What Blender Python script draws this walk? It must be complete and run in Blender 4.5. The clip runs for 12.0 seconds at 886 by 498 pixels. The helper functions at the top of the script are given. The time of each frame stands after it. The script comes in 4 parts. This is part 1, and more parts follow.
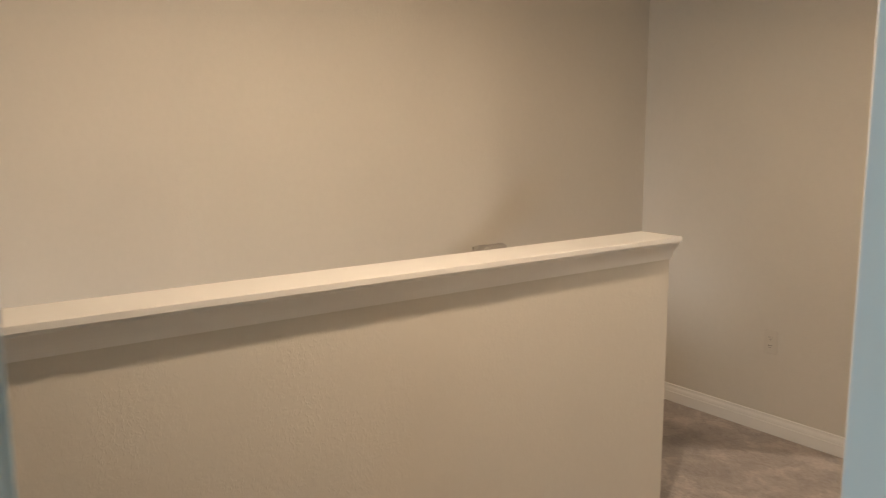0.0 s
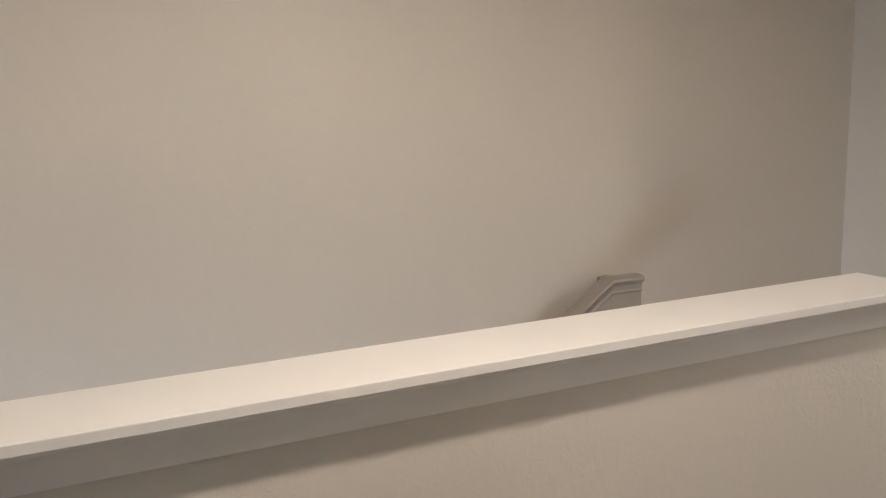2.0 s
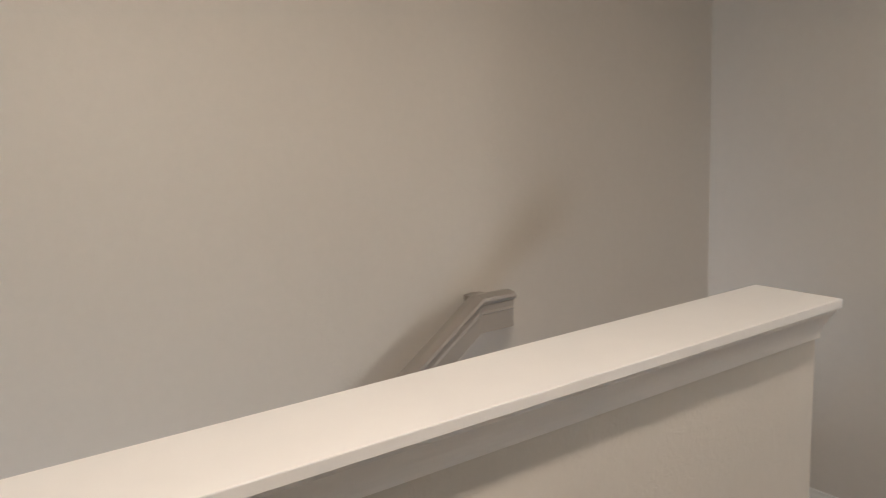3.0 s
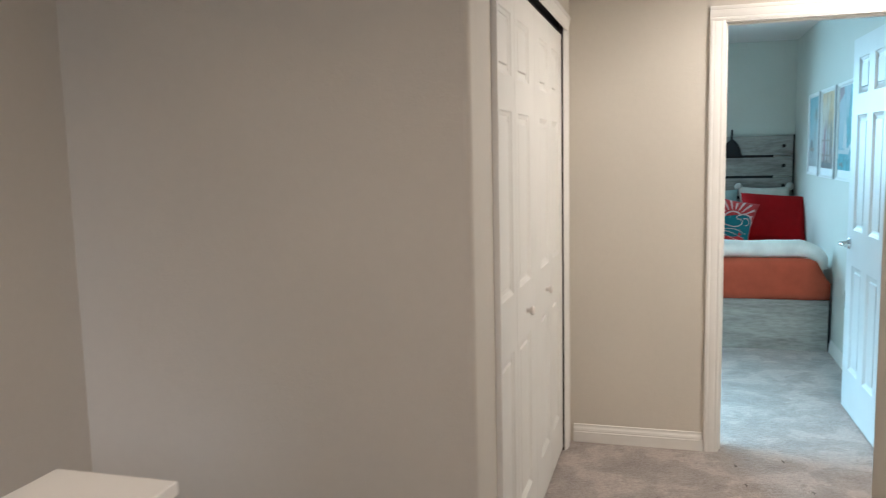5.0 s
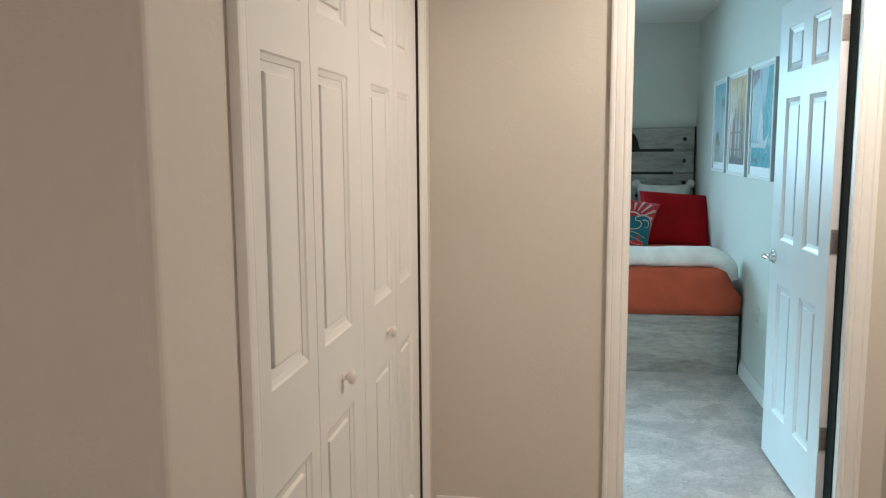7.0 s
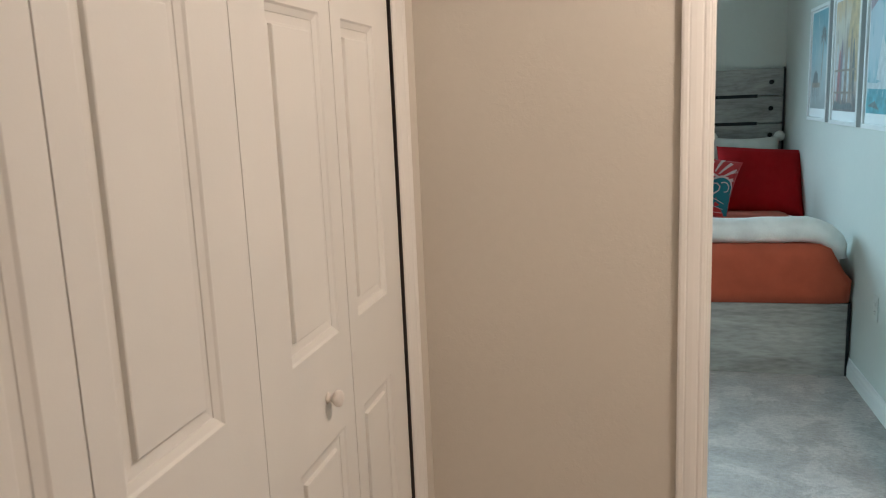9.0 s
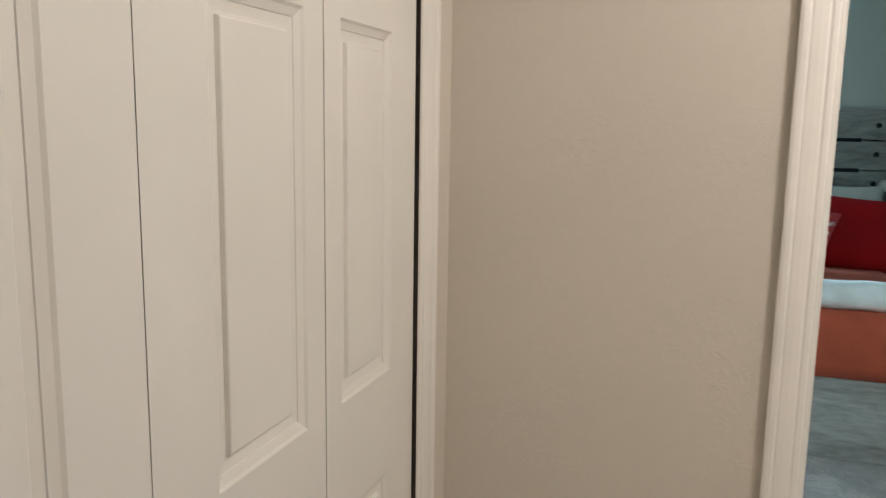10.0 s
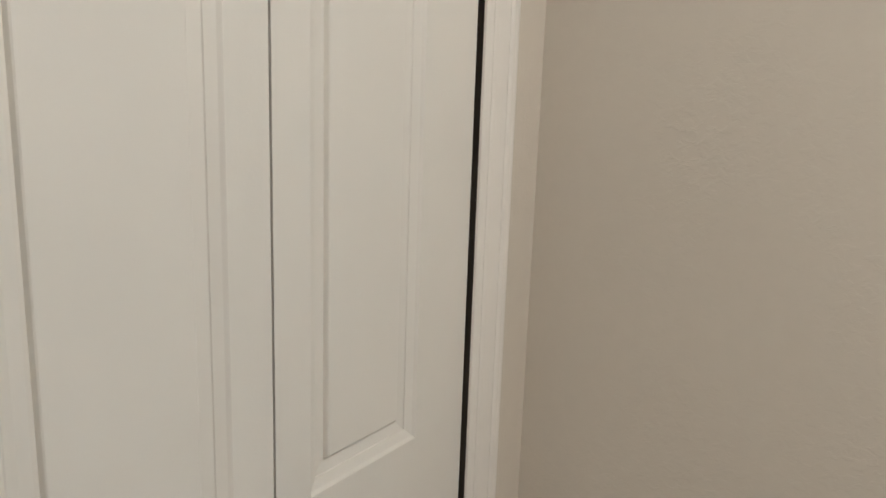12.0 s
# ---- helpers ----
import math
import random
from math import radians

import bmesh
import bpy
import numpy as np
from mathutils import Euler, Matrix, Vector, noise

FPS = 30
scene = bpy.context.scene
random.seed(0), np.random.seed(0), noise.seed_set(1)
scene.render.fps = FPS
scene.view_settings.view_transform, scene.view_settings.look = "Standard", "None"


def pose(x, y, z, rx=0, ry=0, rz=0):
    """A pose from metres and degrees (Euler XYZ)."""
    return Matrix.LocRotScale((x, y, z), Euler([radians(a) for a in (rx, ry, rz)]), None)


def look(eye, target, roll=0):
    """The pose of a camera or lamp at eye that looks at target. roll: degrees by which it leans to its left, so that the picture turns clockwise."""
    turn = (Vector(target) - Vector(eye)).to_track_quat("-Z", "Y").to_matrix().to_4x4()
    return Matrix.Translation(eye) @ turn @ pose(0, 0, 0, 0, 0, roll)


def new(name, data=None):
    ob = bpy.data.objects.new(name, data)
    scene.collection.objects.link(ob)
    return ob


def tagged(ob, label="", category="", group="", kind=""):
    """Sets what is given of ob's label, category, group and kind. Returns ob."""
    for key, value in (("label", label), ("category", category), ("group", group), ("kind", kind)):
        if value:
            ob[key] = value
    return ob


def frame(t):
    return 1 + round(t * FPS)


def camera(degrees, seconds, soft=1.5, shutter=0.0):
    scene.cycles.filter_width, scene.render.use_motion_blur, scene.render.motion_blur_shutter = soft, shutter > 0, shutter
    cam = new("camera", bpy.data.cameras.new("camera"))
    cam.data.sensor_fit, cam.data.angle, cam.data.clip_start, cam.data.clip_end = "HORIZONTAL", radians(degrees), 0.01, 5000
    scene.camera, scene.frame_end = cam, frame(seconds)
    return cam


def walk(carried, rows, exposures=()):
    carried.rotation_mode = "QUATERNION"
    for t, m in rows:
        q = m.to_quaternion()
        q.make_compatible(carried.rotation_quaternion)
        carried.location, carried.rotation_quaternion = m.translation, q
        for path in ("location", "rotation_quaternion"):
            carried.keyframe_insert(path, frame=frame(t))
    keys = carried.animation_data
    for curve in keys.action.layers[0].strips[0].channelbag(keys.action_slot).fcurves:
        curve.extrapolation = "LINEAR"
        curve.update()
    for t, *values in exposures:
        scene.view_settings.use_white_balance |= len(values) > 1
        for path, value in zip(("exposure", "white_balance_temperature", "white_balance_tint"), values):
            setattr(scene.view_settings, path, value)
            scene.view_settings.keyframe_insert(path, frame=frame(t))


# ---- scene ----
cam = camera(58.42, 12.0, soft=1.1, shutter=0.25)
PATH = [
    (0, pose(1.1298, -0.7206, 1.4701, 81.224, 0.267, 53.899)),
    (0.4, pose(1.0044, -0.5178, 1.4714, 81.726, 0.502, 60.097)),
    (0.5, pose(0.9871, -0.4848, 1.4730, 81.388, 0.282, 61.915)),
    (1, pose(0.7526, -0.2952, 1.4326, 81.503, 1.417, 67.146)),
    (1.5, pose(0.5761, -0.1804, 1.4557, 80.360, 1.629, 66.381)),
    (2, pose(0.4573, -0.0488, 1.4622, 80.652, 1.524, 65.110)),
    (2.5, pose(0.3076, 0.0616, 1.4500, 81.118, 1.914, 62.928)),
    (4.3, pose(-0.0317, 0.4086, 1.4511, 80.825, 2.114, 24.365)),
    (4.5, pose(-0.0246, 0.5025, 1.4609, 81.949, 2.358, 22.177)),
    (5, pose(0.0000, 0.7428, 1.4840, 83.152, 1.282, 16.003)),
    (5.5, pose(-0.0140, 0.9667, 1.4821, 83.520, 0.480, 10.542)),
    (6, pose(-0.0320, 1.2223, 1.4753, 83.098, 0.084, 8.310)),
    (6.5, pose(0.0134, 1.5390, 1.4639, 82.679, -0.010, 8.678)),
    (8.3, pose(0.0042, 2.3954, 1.4327, 80.962, 1.904, 8.888)),
    (8.5, pose(0.0142, 2.5052, 1.4478, 80.115, 1.507, 9.962)),
    (9, pose(0.0535, 2.7178, 1.4464, 79.466, 2.356, 13.247)),
    (9.5, pose(0.0597, 2.9382, 1.4765, 79.296, 1.970, 14.736)),
    (10, pose(0.0374, 3.1328, 1.4636, 80.900, -0.937, 18.877)),
    (10.5, pose(0.0361, 3.3100, 1.4675, 79.992, -1.147, 30.470)),
    (11, pose(0.0134, 3.5005, 1.4540, 79.181, -1.641, 35.515)),
    (11.5, pose(0.0071, 3.6096, 1.4764, 77.785, -1.949, 34.609)),
    (12, look((0.084, 3.631, 1.490), (-1.018, 5.244, 1.072), 1.95)),
]
walk(cam, PATH, exposures=[
    (0.0, 0.46, 6950, 13),
    (0.3, 0.54, 6050, 11),
    (0.5, 0.57, 5750, 11),
    (1.5, 0.45, 5700, 11),
    (2.5, 0.29, 5700, 11),
    (4.5, 0.40, 5330, 8),
    (5.0, 0.20, 5700, 12),
    (5.5, 0.06, 5850, 14),
    (6.0, 0.02, 5850, 13),
    (6.5, 0.02, 5900, 13),
    (8.5, -0.28, 6600, 21),
    (9.0, -0.26, 6400, 19),
    (9.5, -0.25, 6150, 17),
    (10.5, -0.37, 5750, 10),
    (11.0, -0.41, 5650, 10),
    (12.0, -0.37, 5650, 9),
])

# ---- world, daylight openings and lamps ----
world = bpy.data.worlds.new("world")
scene.world = world
world.use_nodes = True
wn = world.node_tree.nodes
sky = wn.new("ShaderNodeTexSky")
sky.sky_type, sky.sun_disc = "NISHITA", False
sky.sun_elevation, sky.sun_rotation = radians(48), radians(200)
wn["Background"].inputs[1].default_value = 0.1
world.node_tree.links.new(sky.outputs[0], wn["Background"].inputs[0])
sun = new("sun", bpy.data.lights.new("sun", "SUN"))
sun.data.energy, sun.data.angle, sun.data.color = 2.5, radians(0.5), (1.0, 0.95, 0.88)
sun.matrix_world = look((-3, -20, 24), (0, 0, 0))

WARM = (1.0, 0.81, 0.62)
WARM_B = (1.0, 0.87, 0.715)
DAY = (0.50, 0.86, 1.0)


def downlight(name, at, watts, radius, colour):
    """A recessed ceiling lamp: its rim cuts off the flattest rays."""
    ob = new(name, bpy.data.lights.new(name, "SPOT"))
    ob.data.energy, ob.data.shadow_soft_size, ob.data.color = watts, radius, colour
    ob.data.spot_size, ob.data.spot_blend = radians(176), 0.5
    ob.location = at
    return ob


def window_light(name, eye, target, w, h, watts, colour):
    ob = new(name, bpy.data.lights.new(name, "AREA"))
    ob.data.shape, ob.data.size, ob.data.size_y = "RECTANGLE", w, h
    ob.data.energy, ob.data.color = watts, colour
    ob.matrix_world = look(eye, target)
    return ob


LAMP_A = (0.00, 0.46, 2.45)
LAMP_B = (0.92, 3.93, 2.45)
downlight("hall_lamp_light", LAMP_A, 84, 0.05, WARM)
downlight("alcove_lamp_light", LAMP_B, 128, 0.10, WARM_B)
window_light("bedroom_daylight", (-1.15, 8.92, 1.7), (-0.1, 6.6, 0.6), 1.25, 1.0, 52, DAY).data.spread = radians(120)
window_light("bedroom_side_daylight", (-2.06, 5.45, 1.75), (-0.85, 5.25, 0.0), 1.25, 0.8, 46, DAY).data.spread = radians(76)
window_light("side_room_daylight", (1.75, -2.29, 1.45), (0.9, 0.7, 1.2), 1.3, 1.2, 22, (0.42, 0.76, 1.0))
window_light("lower_room_daylight", (-0.02, -2.14, -1.5), (-1.2, 0.4, 0.2), 1.0, 1.25, 70, (0.90, 0.95, 1.0))


# ---- materials ----
def node_mat(name):
    m = bpy.data.materials.new(name)
    m.use_nodes = True
    nt = m.node_tree
    return m, nt, nt.nodes["Principled BSDF"]


def tex(nt, kind, scale, coords, **kw):
    n = nt.nodes.new(kind)
    n.inputs["Scale"].default_value = scale
    for k, v in kw.items():
        n.inputs[k].default_value = v
    nt.links.new(coords, n.inputs["Vector"])
    return n


def coords_of(nt, stretch=(1, 1, 1), space="Object"):
    tc = nt.nodes.new("ShaderNodeTexCoord")
    mp = nt.nodes.new("ShaderNodeMapping")
    mp.inputs["Scale"].default_value = stretch
    nt.links.new(tc.outputs[space], mp.inputs["Vector"])
    return mp.outputs["Vector"]


def ramp(nt, fac, stops):
    r = nt.nodes.new("ShaderNodeValToRGB")
    e = r.color_ramp.elements
    while len(e) < len(stops):
        e.new(0.5)
    for el, (p, c) in zip(e, stops):
        el.position, el.color = p, (*c, 1)
    nt.links.new(fac, r.inputs["Fac"])
    return r.outputs["Color"]


def bump(nt, bsdf, height, strength, distance, under=None):
    b = nt.nodes.new("ShaderNodeBump")
    b.inputs["Strength"].default_value, b.inputs["Distance"].default_value = strength, distance
    nt.links.new(height, b.inputs["Height"])
    if under:
        nt.links.new(under, b.inputs["Normal"])
    nt.links.new(b.outputs["Normal"], bsdf.inputs["Normal"])
    return b.outputs["Normal"]


def plain(name, c, rough=0.5, metal=0.0, vary=0.06, scale=6.0, grain=0.0, grain_scale=300.0):
    m, nt, b = node_mat(name)
    v = coords_of(nt)
    n = tex(nt, "ShaderNodeTexNoise", scale, v, Detail=4.0)
    lo, hi = [x * (1 - vary) for x in c], [min(1, x * (1 + vary)) for x in c]
    nt.links.new(ramp(nt, n.outputs["Fac"], [(0.3, lo), (0.7, hi)]), b.inputs["Base Color"])
    b.inputs["Roughness"].default_value, b.inputs["Metallic"].default_value = rough, metal
    if grain:
        g = tex(nt, "ShaderNodeTexNoise", grain_scale, v, Detail=3.0)
        bump(nt, b, g.outputs["Fac"], grain, 0.001)
    return m


def wall_paint(name, c, peel=0.35, least=0.12):
    """Rolled paint over a hand-textured plaster: soft drifts of tone and flattened blobs."""
    m, nt, b = node_mat(name)
    v = coords_of(nt, space="Object")
    big = tex(nt, "ShaderNodeTexNoise", 1.3, v, Detail=3.0)
    fine = tex(nt, "ShaderNodeTexNoise", 38.0, v, Detail=5.0, Roughness=0.6)
    mix = nt.nodes.new("ShaderNodeMixRGB")
    mix.inputs[0].default_value = 0.25
    nt.links.new(ramp(nt, big.outputs["Fac"], [(0.3, [x * 0.955 for x in c]), (0.7, [x * 1.035 for x in c])]), mix.inputs[1])
    nt.links.new(ramp(nt, fine.outputs["Fac"], [(0.3, [x * 0.94 for x in c]), (0.7, [x * 1.04 for x in c])]), mix.inputs[2])
    nt.links.new(mix.outputs[0], b.inputs["Base Color"])
    b.inputs["Roughness"].default_value = 0.62
    blobs = tex(nt, "ShaderNodeTexNoise", 75.0, v, Detail=4.0, Roughness=0.55, Distortion=0.6)
    patch = tex(nt, "ShaderNodeTexNoise", 5.0, v, Detail=2.0)
    flat = ramp(nt, blobs.outputs["Fac"], [(0.46, (0, 0, 0)), (0.60, (1, 1, 1))])
    amt = ramp(nt, patch.outputs["Fac"], [(0.42, (least, least, least)), (0.68, (1, 1, 1))])
    mul = nt.nodes.new("ShaderNodeMixRGB")
    mul.blend_type = "MULTIPLY"
    mul.inputs[0].default_value = 1.0
    nt.links.new(flat, mul.inputs[1])
    nt.links.new(amt, mul.inputs[2])
    bump(nt, b, mul.outputs[0], peel, 0.0022)
    return m


def carpet_mat(name, c):
    m, nt, b = node_mat(name)
    v = coords_of(nt)
    swirl = tex(nt, "ShaderNodeTexNoise", 4.4, v, Detail=6.0, Roughness=0.62, Distortion=0.3)
    tread = tex(nt, "ShaderNodeTexNoise", 12.0, v, Detail=5.0, Roughness=0.7, Distortion=0.4)
    tuft = tex(nt, "ShaderNodeTexVoronoi", 150.0, v)
    fuzz = tex(nt, "ShaderNodeTexNoise", 60.0, v, Detail=6.0, Roughness=0.7)
    pile = ramp(nt, swirl.outputs["Fac"], [(0.40, [x * 0.84 for x in c]), (0.46, [x * 0.93 for x in c]), (0.52, [x * 0.97 for x in c]), (0.555, [x * 1.17 for x in c])])
    marks = ramp(nt, tread.outputs["Fac"], [(0.40, (0.80, 0.80, 0.80)), (0.50, (1, 1, 1))])
    lay = nt.nodes.new("ShaderNodeMixRGB")
    lay.blend_type = "MULTIPLY"
    lay.inputs[0].default_value = 0.55
    nt.links.new(pile, lay.inputs[1])
    nt.links.new(marks, lay.inputs[2])
    base = lay.outputs[0]
    spk = ramp(nt, fuzz.outputs["Fac"], [(0.34, (0.62, 0.62, 0.62)), (0.64, (1, 1, 1))])
    mul = nt.nodes.new("ShaderNodeMixRGB")
    mul.blend_type = "MULTIPLY"
    mul.inputs[0].default_value = 0.8
    nt.links.new(base, mul.inputs[1])
    nt.links.new(spk, mul.inputs[2])
    nt.links.new(mul.outputs[0], b.inputs["Base Color"])
    b.inputs["Roughness"].default_value = 1.0
    b.inputs["Sheen Weight"].default_value = 0.25
    b.inputs["Specular IOR Level"].default_value = 0.1
    n1 = bump(nt, b, swirl.outputs["Fac"], 0.4, 0.02)
    n2 = bump(nt, b, fuzz.outputs["Fac"], 0.9, 0.012, n1)
    bump(nt, b, tuft.outputs["Distance"], 0.5, 0.004, n2)
    return m


def wood_mat(name, stops, stretch, scale=3.0):
    m, nt, b = node_mat(name)
    v = coords_of(nt, stretch)
    n = tex(nt, "ShaderNodeTexNoise", scale, v, Detail=8.0, Roughness=0.65, Distortion=0.8)
    f = tex(nt, "ShaderNodeTexNoise", scale * 9, v, Detail=3.0)
    mix = nt.nodes.new("ShaderNodeMixRGB")
    mix.blend_type = "MULTIPLY"
    mix.inputs[0].default_value = 0.5
    nt.links.new(ramp(nt, n.outputs["Fac"], stops), mix.inputs[1])
    nt.links.new(ramp(nt, f.outputs["Fac"], [(0.35, (0.6, 0.6, 0.6)), (0.6, (1, 1, 1))]), mix.inputs[2])
    nt.links.new(mix.outputs[0], b.inputs["Base Color"])
    b.inputs["Roughness"].default_value = 0.6
    bump(nt, b, n.outputs["Fac"], 0.25, 0.003)
    return m


def cloth_mat(name, c, weave=420.0, strength=0.35, fold=0.0, rough=0.9, sheen=0.15):
    m, nt, b = node_mat(name)
    v = coords_of(nt)
    n = tex(nt, "ShaderNodeTexNoise", 7.0, v, Detail=4.0)
    nt.links.new(ramp(nt, n.outputs["Fac"], [(0.3, [x * 0.86 for x in c]), (0.7, [min(1, x * 1.12) for x in c])]), b.inputs["Base Color"])
    b.inputs["Roughness"].default_value = rough
    b.inputs["Sheen Weight"].default_value = sheen
    b.inputs["Specular IOR Level"].default_value = 0.2
    w = tex(nt, "ShaderNodeTexNoise", weave, v, Detail=2.0)
    n1 = bump(nt, b, w.outputs["Fac"], strength, 0.002)
    if fold:
        f = tex(nt, "ShaderNodeTexNoise", 9.0, v, Detail=3.0, Distortion=0.5)
        bump(nt, b, f.outputs["Fac"], fold, 0.03, n1)
    return m


def sky_print(name, stops, accents, along="Z"):
    """A printed picture: bands of colour from bottom to top, broken by brushy noise."""
    m, nt, b = node_mat(name)
    tc = nt.nodes.new("ShaderNodeTexCoord")
    sep = nt.nodes.new("ShaderNodeSeparateXYZ")
    nt.links.new(tc.outputs["Generated"], sep.inputs[0])
    n = tex(nt, "ShaderNodeTexNoise", 5.0, tc.outputs["Generated"], Detail=5.0, Distortion=1.0)
    add = nt.nodes.new("ShaderNodeMath")
    add.operation = "MULTIPLY_ADD"
    add.inputs[1].default_value, add.inputs[2].default_value = 0.6, -0.30
    nt.links.new(n.outputs["Fac"], add.inputs[0])
    tot = nt.nodes.new("ShaderNodeMath")
    nt.links.new(sep.outputs[along], tot.inputs[0])
    nt.links.new(add.outputs[0], tot.inputs[1])
    mp = nt.nodes.new("ShaderNodeMapping")
    mp.inputs["Scale"].default_value = (1.0, 2.2, 0.8)
    nt.links.new(tc.outputs["Generated"], mp.inputs["Vector"])
    col = ramp(nt, tot.outputs[0], stops)
    for k, (c, lo) in enumerate(accents):
        d = tex(nt, "ShaderNodeTexNoise", 3.2 + 2.3 * k, mp.outputs["Vector"], Detail=5.0, Distortion=0.9 + k)
        mix = nt.nodes.new("ShaderNodeMixRGB")
        nt.links.new(ramp(nt, d.outputs["Fac"], [(lo, (0, 0, 0)), (lo + 0.12, (0.75, 0.75, 0.75))]), mix.inputs[0])
        nt.links.new(col, mix.inputs[1])
        mix.inputs[2].default_value = (*c, 1)
        col = mix.outputs[0]
    nt.links.new(col, b.inputs["Base Color"])
    b.inputs["Roughness"].default_value = 0.3
    return m


BEIGE = wall_paint("beige_wall_paint", (0.63, 0.580, 0.503), 0.17)
HALFP = wall_paint("hand_textured_beige_paint", (0.63, 0.580, 0.503), 0.21, 0.25)
PALE = wall_paint("pale_bedroom_wall_paint", (0.63, 0.64, 0.58), 0.12)
CEIL = wall_paint("ceiling_paint", (0.80, 0.79, 0.76), 0.5)
TRIM = plain("white_trim_paint", (0.78, 0.75, 0.70), 0.38, vary=0.025, grain=0.06, grain_scale=160)
DOORW = plain("white_door_paint", (0.78, 0.755, 0.70), 0.42, vary=0.025, scale=4, grain=0.10, grain_scale=220)
DOORC = plain("cool_white_door_paint", (0.70, 0.715, 0.71), 0.40, vary=0.025, scale=4, grain=0.10, grain_scale=220)
CARPET = carpet_mat("beige_carpet", (0.475, 0.405, 0.360))
# dark brown stands in for the shade inside the closet
CLOSET_SHADE = plain("closet_shade_brown", (0.075, 0.064, 0.055), 0.9)
NICKEL = plain("brushed_nickel", (0.62, 0.58, 0.53), 0.32, 1.0, grain=0.05)
CHROME = plain("polished_chrome", (0.70, 0.70, 0.70), 0.14, 1.0)
KNOBW = plain("knob_paint", (0.76, 0.70, 0.63), 0.32, vary=0.03)
PLASTIC = plain("switch_plastic", (0.62, 0.58, 0.51), 0.25, vary=0.02)
# near-black that paints in the shade beside the bedroom door's hinges
HINGE_SHADE = plain("hinge_gap_shade", (0.020, 0.022, 0.019), 0.95, vary=0.1)
HINGE_SHADE.node_tree.nodes["Principled BSDF"].inputs["Specular IOR Level"].default_value = 0.08
LINT = plain("grey_lint", (0.13, 0.115, 0.10), 0.9)
SLOT = plain("outlet_slot_dark", (0.04, 0.035, 0.03), 0.6)
BLACKM = plain("black_metal", (0.018, 0.018, 0.02), 0.45, 0.6)
GREYWOOD = wood_mat("grey_washed_wood", [(0.30, (0.19, 0.178, 0.160)), (0.46, (0.345, 0.33, 0.30)), (0.70, (0.45, 0.435, 0.40))], (0.6, 2.6, 3.0))
ORANGE = cloth_mat("terracotta_coverlet", (0.45, 0.088, 0.045), fold=0.12, sheen=0.05)
REDC = cloth_mat("red_cotton", (0.36, 0.004, 0.006), fold=0.18, sheen=0.0)
FLEECE = cloth_mat("white_fleece", (0.80, 0.80, 0.77), weave=90.0, strength=0.8, fold=0.25, rough=1.0)
CREAM = cloth_mat("cream_fleece", (0.70, 0.68, 0.62), weave=90.0, strength=0.8, fold=0.2, rough=1.0)
TEALC = cloth_mat("teal_cotton", (0.022, 0.17, 0.20), fold=0.1)
PALETEAL = cloth_mat("pale_teal_cotton", (0.33, 0.47, 0.46), fold=0.15)
CORAL = cloth_mat("coral_print", (0.56, 0.045, 0.045))
PINK = cloth_mat("pale_pink_print", (0.72, 0.50, 0.46))
MATT = cloth_mat("mattress_ticking", (0.7, 0.69, 0.66))
FRAMEW = plain("white_picture_frame", (0.80, 0.80, 0.78), 0.4, vary=0.02)
FRAMES = plain("silver_frame_edge", (0.42, 0.43, 0.44), 0.4, 0.5)
MATBOARD = plain("picture_border_paper", (0.82, 0.83, 0.82), 0.7, vary=0.02)
PRINT_PALM = sky_print("palm_beach_print", [(0.05, (0.42, 0.46, 0.46)), (0.25, (0.52, 0.56, 0.56)), (0.5, (0.42, 0.58, 0.62)), (0.95, (0.16, 0.42, 0.50))], [((0.50, 0.60, 0.62), 0.56)])
PRINT_STREET = sky_print("warm_street_print", [(0.05, (0.22, 0.20, 0.20)), (0.2, (0.52, 0.42, 0.36)), (0.45, (0.66, 0.60, 0.56)), (0.75, (0.72, 0.66, 0.55)), (0.98, (0.70, 0.50, 0.28))], [((0.42, 0.33, 0.27), 0.52), ((0.66, 0.62, 0.60), 0.56), ((0.24, 0.22, 0.24), 0.62)])
PRINT_SAIL = sky_print("sail_boat_print", [(0.03, (0.05, 0.30, 0.38)), (0.2, (0.07, 0.38, 0.46)), (0.3, (0.40, 0.58, 0.64)), (0.6, (0.50, 0.62, 0.68)), (0.98, (0.42, 0.58, 0.66))], [((0.14, 0.42, 0.48), 0.56), ((0.62, 0.68, 0.70), 0.58)])
TAUPE = plain("taupe_rail_paint", (0.34, 0.305, 0.26), 0.4, vary=0.03)
PLATE_PALE = plain("pale_outlet_plastic", (0.64, 0.65, 0.59), 0.4, vary=0.02)
PLATE = plain("beige_outlet_plastic", (0.60, 0.55, 0.475), 0.4, vary=0.02)
INK_DARK = plain("print_dark", (0.20, 0.23, 0.24), 0.3, vary=0.3, scale=30)
INK_BROWN = plain("print_brown", (0.40, 0.33, 0.27), 0.3, vary=0.25, scale=30)
INK_TEAL = plain("print_teal", (0.10, 0.40, 0.47), 0.3, vary=0.3, scale=20)
INK_WHITE = plain("print_white", (0.64, 0.69, 0.71), 0.3, vary=0.15, scale=30)
INK_OCHRE = plain("print_ochre", (0.62, 0.47, 0.27), 0.3, vary=0.25, scale=20)
INK_ROSE = plain("print_rose", (0.55, 0.24, 0.24), 0.3, vary=0.2, scale=30)
INK_PLUM = plain("print_plum", (0.36, 0.28, 0.33), 0.3, vary=0.2, scale=30)


